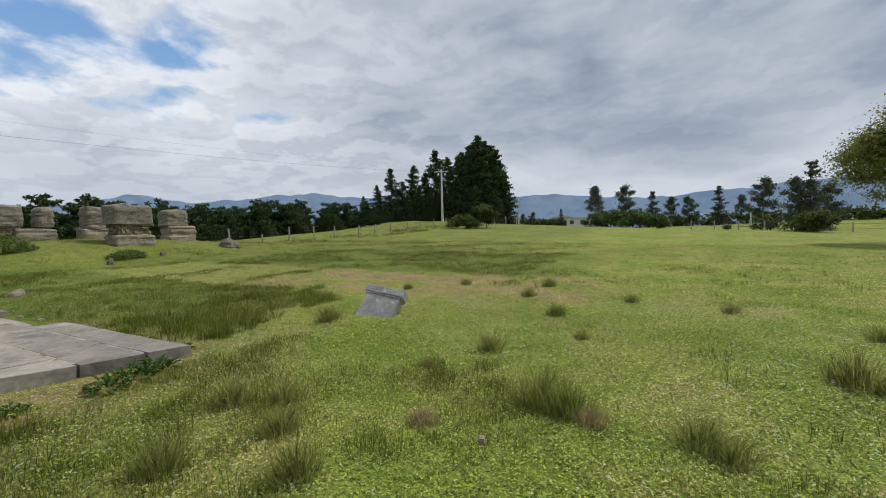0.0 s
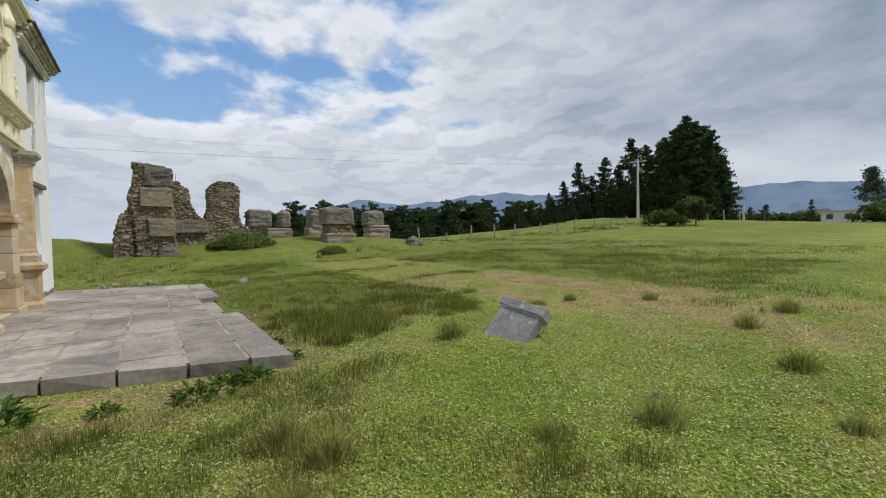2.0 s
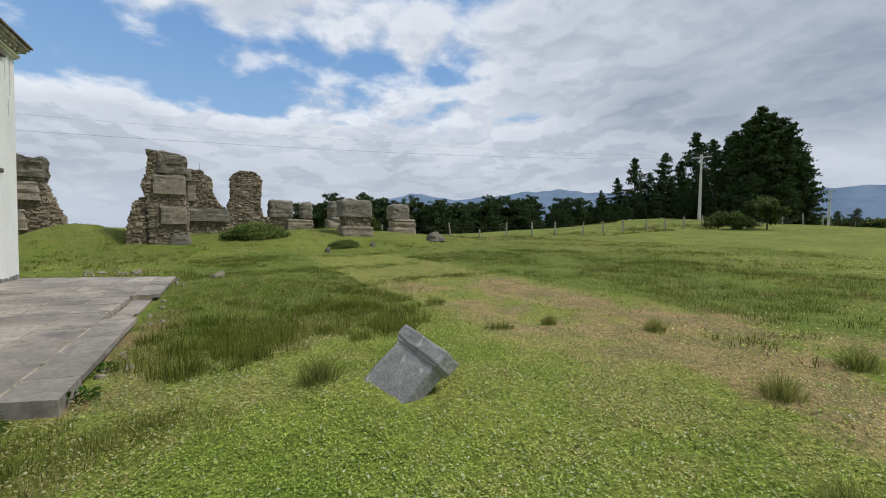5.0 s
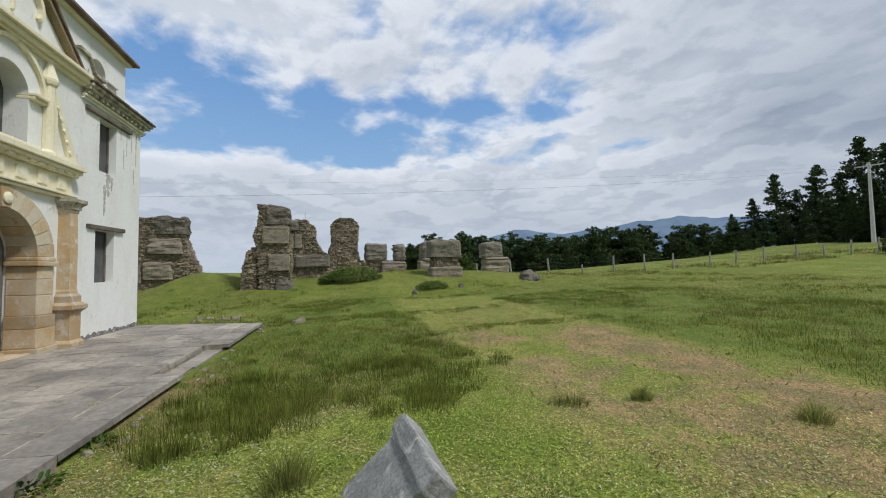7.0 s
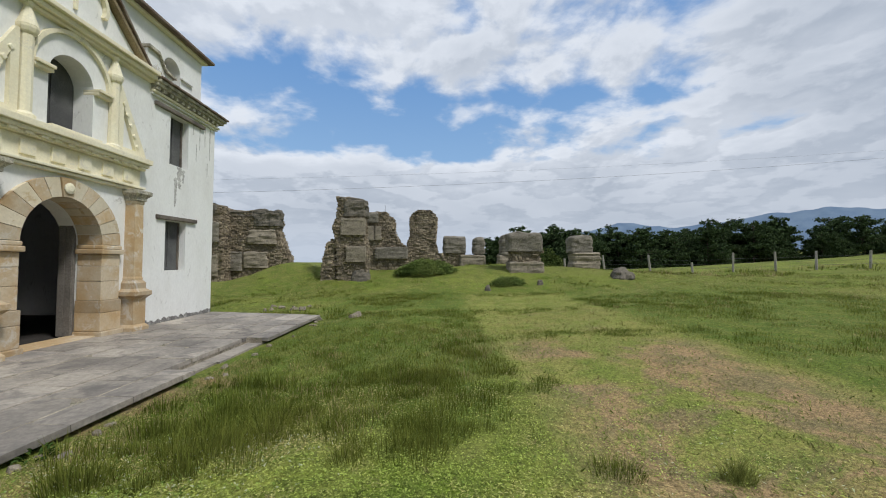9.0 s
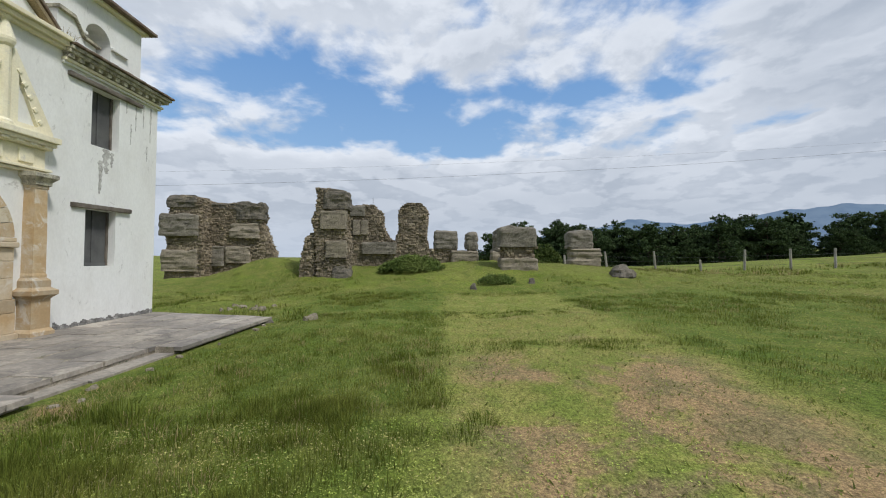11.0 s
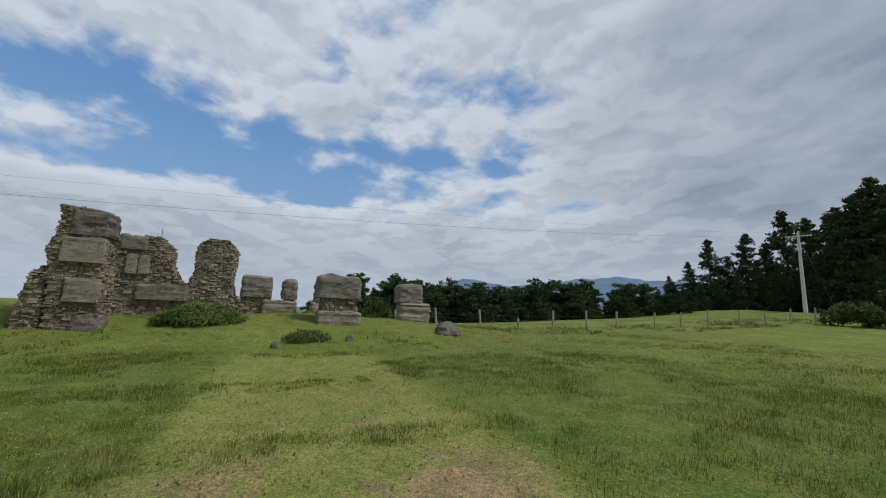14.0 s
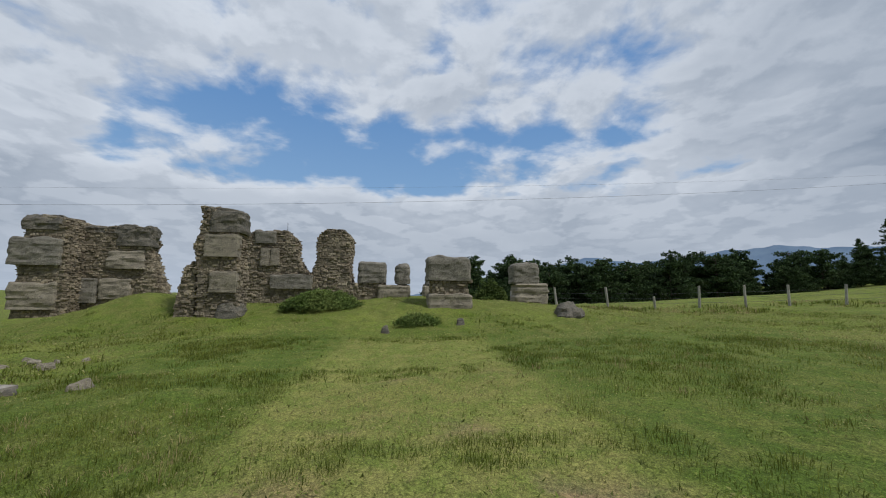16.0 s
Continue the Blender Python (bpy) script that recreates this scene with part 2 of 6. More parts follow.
BARK = material("bark", rgb(0.07, 0.055, 0.04), rgb(0.13, 0.105, 0.08), 3.0, 30, 0.95, 0.8, 0.03)
PALE_BARK = material("pale_bark", rgb(0.25, 0.22, 0.18), rgb(0.34, 0.31, 0.27), 2.0, 20, 0.95, 0.5, 0.02)
PINE = foliage("pine_needles", rgb(0.038, 0.064, 0.027), rgb(0.072, 0.105, 0.040), 0.45, 0.2)
# distance haze is mixed into this leaf colour, lighter and bluer
EUCALYPT = foliage("hazed_leaves", rgb(0.070, 0.092, 0.062), rgb(0.115, 0.138, 0.095), 0.4, 0.25)
LIME_LEAF = foliage("yellow_green_leaves", rgb(0.13, 0.155, 0.035), rgb(0.215, 0.225, 0.065), 0.35, 0.4, 0.3)
SHRUB = foliage("shrub_leaves", rgb(0.055, 0.088, 0.020), rgb(0.11, 0.14, 0.038), 0.5, 0.2, 0.4)
WEED = foliage("weed_leaves", rgb(0.06, 0.12, 0.022), rgb(0.10, 0.17, 0.04), 0.35, 0.25)
TURF = foliage("short_grass", rgb(0.165, 0.235, 0.045), rgb(0.34, 0.375, 0.110), 0.45, 0.4, 0.8, rgb(0.40, 0.345, 0.150))
LAWN = foliage("lawn_leaves", rgb(0.215, 0.320, 0.048), rgb(0.47, 0.51, 0.14), 0.55, 0.4, 0.86, rgb(0.50, 0.43, 0.20))
CLOVER = foliage("clover_leaves", rgb(0.11, 0.19, 0.030), rgb(0.27, 0.36, 0.08), 0.5, 0.3, 0.75)
PASTURE = foliage("rough_pasture", rgb(0.125, 0.185, 0.030), rgb(0.245, 0.268, 0.072), 0.5, 0.45, 0.8, rgb(0.33, 0.285, 0.125))
RUSH = foliage("tall_grass", rgb(0.098, 0.145, 0.018), rgb(0.215, 0.230, 0.046), 0.55, 0.45, 0.75)
TUFT = foliage("tuft_blades", rgb(0.155, 0.20, 0.035), rgb(0.33, 0.33, 0.10), 0.5, 0.5, 0.8)
STRAW = foliage("dry_grass", rgb(0.34, 0.28, 0.115), rgb(0.46, 0.38, 0.19), 0.3, 0.4, 0.75)
CLIPPING = foliage("pale_clippings", rgb(0.42, 0.48, 0.26), rgb(0.62, 0.62, 0.46), 0.2, 0.4, 0.8)


WALL_GREY = material("grey_wall_mortar", rgb(0.190, 0.172, 0.138), rgb(0.265, 0.238, 0.190), 1.5, 18, 0.95, 0.9, 0.04, rgb(0.080, 0.072, 0.058), 0.45, stretch=(1, 1, 2.6), gritty=0.55)
CAP_DARK = material("dark_weathered_cap", rgb(0.135, 0.122, 0.10), rgb(0.205, 0.18, 0.14), 2.2, 16, 0.95, 0.9, 0.05, rgb(0.085, 0.08, 0.066), 0.6, stretch=(1, 1, 2.4))


def ground_material():
    m = bpy.data.materials.new("pasture")
    m.use_nodes = True
    t = m.node_tree
    t.nodes.clear()
    k = Nodes(t)
    at = k.n("ShaderNodeNewGeometry").outputs["Position"]
    sep = k.n("ShaderNodeSeparateXYZ", Vector=at)
    wob = k.noise(at, 1.3, 4.0)
    x = k.math("ADD", sep.outputs[0], k.math("MULTIPLY_ADD", wob, 1.2, -0.6))
    y = k.math("ADD", sep.outputs[1], k.math("MULTIPLY_ADD", k.noise(at, 1.1, 4.0, 0.6, 0.5), 1.0, -0.5))

    def box(x0, x1, y0, y1, soft=0.25):
        a = k.math("MULTIPLY", k.ramp(x, x0 - soft, x0 + soft), k.ramp(x, x1 - soft, x1 + soft, 1, 0))
        b = k.math("MULTIPLY", k.ramp(y, y0 - soft, y0 + soft), k.ramp(y, y1 - soft, y1 + soft, 1, 0))
        return k.math("MULTIPLY", a, b)

    patch = k.noise(at, 0.35, 5.0, 0.6)
    tuft = k.noise(at, 2.2, 5.0, 0.65)
    grain = k.noise(at, 22.0, 6.0, 0.7)
    green = k.mix(k.ramp(patch, 0.35, 0.65), rgb(0.150, 0.215, 0.030), rgb(0.265, 0.290, 0.066))
    green = k.mix(k.ramp(tuft, 0.42, 0.7, 0.0, 0.55), green, rgb(0.11, 0.15, 0.034))
    dry = k.mix(k.ramp(k.noise(at, 0.9, 5.0, 0.65), 0.45, 0.68), green, rgb(0.29, 0.26, 0.10))
    far = k.ramp(sep.outputs[1], 9, 22)
    colour = k.mix(k.math("MULTIPLY_ADD", far, 0.5, 0.35), green, dry)
    thatch = k.noise(at, 5.5, 6.0, 0.7, 0.3)
    colour = k.mix(k.ramp(thatch, 0.54, 0.72, 0.0, 0.5), colour, rgb(0.23, 0.205, 0.085))
    colour = k.mix(k.ramp(k.noise(at, 3.1, 6.0, 0.7, 0.5), 0.50, 0.68, 0.0, 0.7), colour, rgb(0.080, 0.110, 0.022))
    beyond = k.ramp(sep.outputs[0], -6.5, -9.5)
    colour = k.mix(k.math("MULTIPLY", beyond, k.ramp(k.noise(at, 0.42, 6.0, 0.65, 0.4), 0.32, 0.62, 0.15, 0.85)), colour, k.mix(k.ramp(tuft, 0.35, 0.65), rgb(0.105, 0.142, 0.028), rgb(0.175, 0.180, 0.054)))
    rough = k.math("MAXIMUM", box(-21, -6.2, 2.4, 7.2, 0.5), box(-20, -2.5, 11.2, 21, 0.7))
    colour = k.mix(k.math("MULTIPLY", rough, k.ramp(k.noise(at, 0.55, 5.0, 0.6), 0.3, 0.6, 0.45, 0.9)), colour, k.mix(k.ramp(tuft, 0.4, 0.65), rgb(0.092, 0.138, 0.025), rgb(0.160, 0.180, 0.046)))
    strip = box(-19.5, -4.4, 7.2, 11.2)
    pale = k.mix(k.ramp(tuft, 0.35, 0.65), rgb(0.275, 0.262, 0.085), rgb(0.175, 0.215, 0.048))
    colour = k.mix(k.math("MULTIPLY", strip, 0.85), colour, pale)
    earth = k.math("MULTIPLY", box(-10.4, -5.0, 7.5, 10.8, 0.5), k.ramp(k.noise(at, 0.62, 6.0, 0.65, 0.4), 0.43, 0.53))
    earth = k.math("ADD", earth, k.math("MULTIPLY", box(-5.4, -1.2, 7.6, 11.5, 0.8), k.ramp(k.noise(at, 0.7, 6.0, 0.65, 0.4), 0.42, 0.54)), clamp=True)
    earth = k.math("ADD", earth, k.math("MULTIPLY", box(-14.6, -11.5, 7.3, 11.0, 0.4), k.ramp(k.noise(at, 0.8, 5.0, 0.6), 0.52, 0.7, 0, 0.7)), clamp=True)
    earth = k.math("ADD", earth, k.math("MULTIPLY", k.math("MAXIMUM", box(-5.4, -4.3, 0.4, 2.0, 0.3), box(-8.8, -4.9, 2.6, 3.3, 0.25)), k.ramp(k.noise(at, 1.6, 5.0, 0.6), 0.40, 0.56)), clamp=True)
    colour = k.mix(k.math("MULTIPLY", earth, 0.92), colour, k.mix(k.ramp(tuft, 0.4, 0.6), rgb(0.34, 0.230, 0.135), rgb(0.225, 0.178, 0.100)))
    speck = k.noise(at, 65.0, 4.0, 0.7)
    colour = k.mix(0.7, colour, k.mix(k.ramp(grain, 0.3, 0.7), rgb(0.45, 0.45, 0.45), rgb(1.5, 1.5, 1.35)), "MULTIPLY")
    colour = k.mix(0.7, colour, k.mix(k.ramp(speck, 0.32, 0.68), rgb(0.4, 0.4, 0.4), rgb(1.5, 1.5, 1.4)), "MULTIPLY")
    relief = k.math("ADD", k.math("MULTIPLY", grain, 0.5), tuft)
    normal = k.n("ShaderNodeBump", Strength=0.8, Distance=0.05, Height=relief).outputs[0]
    skin = k.n("ShaderNodeBsdfPrincipled", Base_Color=colour, Roughness=0.95, Normal=normal)
    skin.inputs["Specular IOR Level"].default_value = 0.1
    t.links.new(skin.outputs[0], k.n("ShaderNodeOutputMaterial").inputs[0])
    return m


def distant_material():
    """Far ranges: the blue haze of distance is painted into their colour, with a glow."""
    m = bpy.data.materials.new("hazed_range")
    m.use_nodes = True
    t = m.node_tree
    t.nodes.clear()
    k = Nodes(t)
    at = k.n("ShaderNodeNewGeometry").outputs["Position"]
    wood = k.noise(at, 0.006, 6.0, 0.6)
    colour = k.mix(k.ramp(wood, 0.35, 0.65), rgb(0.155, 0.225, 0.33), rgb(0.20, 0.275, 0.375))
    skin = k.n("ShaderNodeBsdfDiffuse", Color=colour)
    # emission makes the slopes glow, in place of hazy air before them
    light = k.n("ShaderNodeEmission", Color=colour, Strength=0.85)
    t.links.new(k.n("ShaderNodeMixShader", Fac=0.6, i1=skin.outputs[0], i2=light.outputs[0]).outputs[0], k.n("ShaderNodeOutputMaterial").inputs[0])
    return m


# ---------------------------------------------------------------- building helpers
def mesh_of(name, bm, mat):
    me = bpy.data.meshes.new(name)
    bm.to_mesh(me)
    bm.free()
    me.materials.append(mat)
    return me


def part(name, bm, mat, parent=None, label="", smooth=False):
    """One mesh object from a bmesh or a mesh, under a thing or a part."""
    me = bm if isinstance(bm, bpy.types.Mesh) else mesh_of(name, bm, mat)
    if smooth:
        me.polygons.foreach_set("use_smooth", [True] * len(me.polygons))
    ob = new(name, me)
    if parent is not None:
        ob.parent = parent
    return tagged(ob, label)


def thing(name, m, label, category, group="", kind=""):
    ob = new(name)
    ob.empty_display_size = 0.2
    ob.matrix_world = m
    return tagged(ob, label, category, group, kind)


def box(bm, x0, x1, y0, y1, z0, z1, bevel=0.0, m=None):
    made = bmesh.ops.create_cube(bm, size=1.0)["verts"]
    mat = Matrix.LocRotScale(((x0 + x1) / 2, (y0 + y1) / 2, (z0 + z1) / 2), None, (abs(x1 - x0), abs(y1 - y0), abs(z1 - z0)))
    bmesh.ops.transform(bm, matrix=(m @ mat) if m else mat, verts=made)
    if bevel:
        edges = {e for v in made for e in v.link_edges}
        bmesh.ops.bevel(bm, geom=list(edges), offset=bevel, segments=2, profile=0.6, affect="EDGES")
    return bm


def boxed(*a, **k):
    return box(bmesh.new(), *a, **k)


def turned(profile, sides=12, square=False):
    """A turned or square shaft from (radius, z) pairs."""
    bm = bmesh.new()
    rings = []
    for r, z in profile:
        ring = []
        for i in range(4 if square else sides):
            a = (i + 0.5) * 2 * math.pi / (4 if square else sides)
            f = r * (math.sqrt(2) if square else 1)
            ring.append(bm.verts.new((f * math.cos(a), f * math.sin(a), z)))
        rings.append(ring)
    for a, b in zip(rings, rings[1:]):
        for i in range(len(a)):
            j = (i + 1) % len(a)
            bm.faces.new((a[i], a[j], b[j], b[i]))
    bm.faces.new(list(reversed(rings[0])))
    bm.faces.new(rings[-1])
    return bm


def slab_from_outline(outer, holes, y0, y1):
    """A wall in the plane x-z, with holes, from y0 to y1."""
    bm = bmesh.new()
    for loop in [outer, *holes]:
        vs = [bm.verts.new((x, y0, z)) for x, z in loop]
        for a, b in zip(vs, vs[1:] + vs[:1]):
            bm.edges.new((a, b))
    bmesh.ops.triangle_fill(bm, use_beauty=True, use_dissolve=False, edges=bm.edges[:])
    out = bmesh.ops.extrude_face_region(bm, geom=bm.faces[:])["geom"]
    bmesh.ops.translate(bm, vec=(0, y1 - y0, 0), verts=[v for v in out if isinstance(v, bmesh.types.BMVert)])
    bmesh.ops.recalc_face_normals(bm, faces=bm.faces[:])
    return bm


def arch_outline(cx, half, z0, spring, top, steps=14):
    pts = [(cx - half, z0)]
    for i in range(steps + 1):
        a = math.pi - math.pi * i / steps
        pts.append((cx + half * math.cos(a), spring + (top - spring) * math.sin(a)))
    pts.append((cx + half, z0))
    return pts


def rect_outline(x0, x1, z0, z1):
    return [(x0, z0), (x0, z1), (x1, z1), (x1, z0)]


def strip_between(inner, outer, y0, y1):
    """A band between two open lines in the plane x-z, with depth."""
    bm = bmesh.new()
    rows = []
    for line, y in ((inner, y0), (outer, y0), (outer, y1), (inner, y1)):
        rows.append([bm.verts.new((x, y, z)) for x, z in line])
    for a, b in zip(rows, rows[1:] + rows[:1]):
        for i in range(len(a) - 1):
            bm.faces.new((a[i], a[i + 1], b[i + 1], b[i]))
    for i in (0, -1):
        bm.faces.new([r[i] for r in rows])
    bmesh.ops.recalc_face_normals(bm, faces=bm.faces[:])
    return bm


# ---------------------------------------------------------------- ground
def bump_at(x, y, cx, cy, amp, sx, sy=None):
    return amp * math.exp(-((x - cx) / sx) ** 2 - ((y - cy) / (sy or sx)) ** 2)


def gz(x, y):
    """The height of the ground."""
    u, v = min(max(x, -42), 30), min(max(y, -25), 66)
    z = -0.00333 * u + 0.01793 * v + 0.00021 * u * u - 0.000772 * u * v + 0.000035 * v * v + 0.00000161 * v ** 3
    z += bump_at(x, y, -26, 9, 1.1, 4, 9)
    z += bump_at(x, y, -26.2, -1.2, 0.75, 3.2, 4.0) + bump_at(x, y, -25.8, -2.4, 0.62, 2.0) + bump_at(x, y, -25, -8.5, 0.55, 6, 4)
    z += bump_at(x, y, -4.6, 5.4, 0.14, 1.5)
    z += bump_at(x, y, -33, 58, 0.5, 4.5) - bump_at(x, y, -30, 30, 0.27, 11, 12)
    r = math.hypot(x + 5, y - 20)
    f = min(max((r - 75) / 70, 0), 1)
    f = f * f * (3 - 2 * f)
    z += (2.2 - z) * f
    z += bump_at(x, y, 38, 128, 1.9, 36, 26)
    if x < -36:
        z -= 0.07 * min(-36 - x, 22) * max(0, 1 - max(0, y - 50) / 20)
    near = 1 - f
    z += near * (0.08 * noise.noise((x * 0.28, y * 0.28, 3.3)) + 0.05 * noise.noise((x * 0.9, y * 0.9, 7.1)) + (0.022 + 0.035 * min(max((-x - 12) / 8, 0), 1)) * noise.noise((x * 1.9, y * 1.9, 1.1)))
    # level bed under the church and its terrace
    dx, dy = max(-15.0 - x, 0, x + 5.0), max(y - 2.75, 0)
    bed = max(0, 1 - math.hypot(dx, dy) / 1.2)
    return z + (0.12 - z) * bed if bed > 0 else z


def build_ground():
    def axis(lo, hi, step, reach):
        inner = list(np.arange(lo, hi + step / 2, step))
        out, d = [], step
        while sum(out) < reach:
            d *= 1.16
            out.append(d)
        run = np.cumsum(out)
        return [lo - r for r in reversed(run)] + inner + [hi + r for r in run]

    xs, ys = axis(-31, 5, 0.22, 3500), axis(-5, 26, 0.22, 3500)
    verts = [(x, y, gz(x, y)) for y in ys for x in xs]
    w = len(xs)
    faces = [(j * w + i, j * w + i + 1, (j + 1) * w + i + 1, (j + 1) * w + i) for j in range(len(ys) - 1) for i in range(w - 1)]
    me = bpy.data.meshes.new("ground")
    me.from_pydata(verts, [], faces)
    me.materials.append(ground_material())
    me.polygons.foreach_set("use_smooth", [True] * len(me.polygons))
    tagged(new("ground", me), "uneven green pasture with worn dry patches and low mounds", "ground", kind="structure")


build_ground()


BEARINGS = (-60, -22, -12, -5, -1, 4, 8, 14, 22, 36, 42, 47, 51, 55, 61, 66, 72, 80)   # of the far crest, left of north
RISES = (4.5, 5.2, 5.0, 4.7, 4.2, 4.4, 4.7, 5.3, 5.3, 5.2, 5.55, 6.0, 5.7, 4.9, 4.8, 5.2, 4.1, 3.0)   # its height in degrees


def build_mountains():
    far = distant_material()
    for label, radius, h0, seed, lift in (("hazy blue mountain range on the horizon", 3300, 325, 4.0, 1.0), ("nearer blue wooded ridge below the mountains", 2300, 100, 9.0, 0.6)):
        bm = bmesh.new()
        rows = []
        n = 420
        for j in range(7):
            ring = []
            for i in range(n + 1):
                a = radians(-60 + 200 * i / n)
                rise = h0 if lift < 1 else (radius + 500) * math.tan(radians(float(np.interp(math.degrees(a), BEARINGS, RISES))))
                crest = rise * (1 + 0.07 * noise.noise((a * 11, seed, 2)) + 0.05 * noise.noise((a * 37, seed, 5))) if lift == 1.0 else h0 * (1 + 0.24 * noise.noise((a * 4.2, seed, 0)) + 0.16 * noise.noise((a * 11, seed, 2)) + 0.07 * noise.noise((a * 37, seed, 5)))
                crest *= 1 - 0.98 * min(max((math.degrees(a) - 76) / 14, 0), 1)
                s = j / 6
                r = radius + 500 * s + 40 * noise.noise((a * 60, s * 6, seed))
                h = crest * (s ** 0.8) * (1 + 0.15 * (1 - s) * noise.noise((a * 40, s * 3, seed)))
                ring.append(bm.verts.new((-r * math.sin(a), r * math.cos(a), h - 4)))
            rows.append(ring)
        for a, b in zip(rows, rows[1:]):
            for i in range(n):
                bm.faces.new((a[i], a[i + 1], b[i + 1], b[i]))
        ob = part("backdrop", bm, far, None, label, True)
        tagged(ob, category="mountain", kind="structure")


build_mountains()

def tussock_mesh(seed, r, h, n):
    rng = np.random.default_rng(seed)
    a, s = rng.uniform(0, 2 * np.pi, n), r * rng.random(n) * 0.9
    x, y = s * np.cos(a), s * np.sin(a)
    hh = h * rng.uniform(0.35, 1.2, n) * (1.1 - 0.5 * s / r)
    lx, ly = hh * (0.35 * np.cos(a) * s / r * 2 + rng.normal(size=n) * 0.42), hh * (0.35 * np.sin(a) * s / r * 2 + rng.normal(size=n) * 0.42)
    t = rng.uniform(0, np.pi, n)
    cx, cy = np.cos(t) * 0.0024, np.sin(t) * 0.0024
    z = np.full(n, -0.03)
    v = np.stack([np.stack([x - cx, y - cy, z], 1), np.stack([x + cx, y + cy, z], 1), np.stack([x + lx * 0.4 + cx, y + ly * 0.4 + cy, hh * 0.6], 1), np.stack([x + lx * 0.4 - cx, y + ly * 0.4 - cy, hh * 0.6], 1), np.stack([x + lx, y + ly, hh], 1)], 1).reshape(-1, 3)
    idx = np.arange(n)[:, None] * 5
    me = bpy.data.meshes.new("tussock")
    me.from_pydata(v.tolist(), [], (idx + np.array([0, 1, 2, 3])).tolist() + (idx + np.array([3, 2, 4])).tolist())
    return me


# ---------------------------------------------------------------- church
FY = -0.5            # plane of the facade
CX = -10.03          # middle of the portal
DX = -9.97           # middle of the doorway
T0 = 0.28            # top of the terrace at the wall


def build_church():
    church = thing("church", pose(0, 0, 0), "whitewashed colonial church with a cream portal and ochre stone doorway", "church")
    x0, x1 = -14.80, -5.26
    door = arch_outline(DX, 0.82, T0 - 0.1, 2.08, 2.92)
    window = arch_outline(CX - 0.02, 0.46, 4.10, 5.04, 5.48)
    lower = rect_outline(-13.52, -12.71, 1.54, 2.79)
    upper = rect_outline(-13.54, -12.79, 4.20, 5.47)
    outer = [(x0, T0 - 0.3), (x0, 6.0), (x1, 6.0), (x1, T0 - 0.3)]
    wall = part("wall", slab_from_outline(outer, [door, window, lower, upper], FY, FY - 0.75), WHITEWASH, church)
    # side and back walls close the nave
    part("side_wall", boxed(x0, x0 + 0.7, FY - 14, FY - 0.75, T0 - 0.3, 6.0), WHITEWASH, church)
    part("side_wall", boxed(x1 - 0.7, x1, FY - 14, FY - 0.75, T0 - 0.3, 6.0), WHITEWASH, church)
    part("back_wall", boxed(x0, x1, FY - 14.7, FY - 14, T0 - 0.3, 6.0), WHITEWASH, church)
    # floor, and a backing wall added before the end wall, both painted as shade
    part("church_floor", boxed(x0 + 0.7, x1 - 0.7, FY - 14, FY - 0.76, 0.05, T0 - 0.02), SHADE_INSIDE, church)
    part("partition", boxed(x0 + 0.7, x1 - 0.7, FY - 12.2, FY - 12.0, T0 - 0.02, 6.0), SHADE_INSIDE, church)
    # roof of the nave, two pitched planes
    bm = bmesh.new()
    for s in (-1, 1):
        e = x0 - 0.3 if s < 0 else x1 + 0.3
        v = [bm.verts.new(p) for p in ((e, FY - 0.8, 6.05), (CX, FY - 0.8, 7.5), (CX, FY - 14.9, 7.5), (e, FY - 14.9, 6.05))]
        w = [bm.verts.new((p.co.x, p.co.y, p.co.z + 0.12)) for p in v]
        for q in ((v[0], v[1], v[2], v[3]), (w[3], w[2], w[1], w[0]), (v[0], w[0], w[1], v[1]), (v[2], w[2], w[3], v[3]), (v[3], w[3], w[0], v[0])):
            bm.faces.new(q)
    bmesh.ops.recalc_face_normals(bm, faces=bm.faces[:])
    part("roof", bm, TILE, church, "old clay tile roof")
    # plinth stains at the foot of the wall
    bm = bmesh.new()
    for i in range(66):
        a = -12.05 - i * 0.0415
        box(bm, a - 0.042, a, FY - 0.01, FY + 0.008 + 0.005 * random.random(), T0 - 0.1, T0 + 0.10 + 0.07 * noise.noise((a * 2.3, 0, 1)) + 0.06 * noise.noise((a * 9, 4, 1)))
    part("plinth", bm, SOOT, church, "blackened peeling plinth")
    # window shutters, reveals and lintels
    for name, r, lz, over in (("window", (-13.52, -12.71, 1.54, 2.79), 2.80, 0.40), ("window", (-13.54, -12.79, 4.20, 5.47), 5.48, 0.66)):
        w = part(name, boxed(r[0] + 0.003, r[1] - 0.003, FY - 0.26, FY - 0.20, r[2] + 0.003, r[3] - 0.003), SHUTTER, church, "closed grey wooden shutter")
        mid = (r[0] + r[1]) / 2
        part("stile", boxed(mid - 0.03, mid + 0.03, FY - 0.20, FY - 0.175, r[2] + 0.01, r[3] - 0.01, 0.006), SHUTTER, w)
        part("rail", boxed(r[0] + 0.01, r[1] - 0.01, FY - 0.20, FY - 0.18, r[2] + 0.01, r[2] + 0.09, 0.006), SHUTTER, w)
        part("frame", boxed(r[0] + 0.003, r[0] + 0.05, FY - 0.20, FY - 0.16, r[2] + 0.01, r[3] - 0.01, 0.006), OLD_WOOD, w)
        bm = bmesh.new()
        box(bm, r[0] - over, r[1] + over * 0.9, FY - 0.2, FY + 0.07, lz, lz + 0.10, 0.02)
        for v in bm.verts:
            v.co.z += 0.02 * noise.noise((v.co.x * 3, 0, 5)) - 0.012 * (v.co.x - r[0])
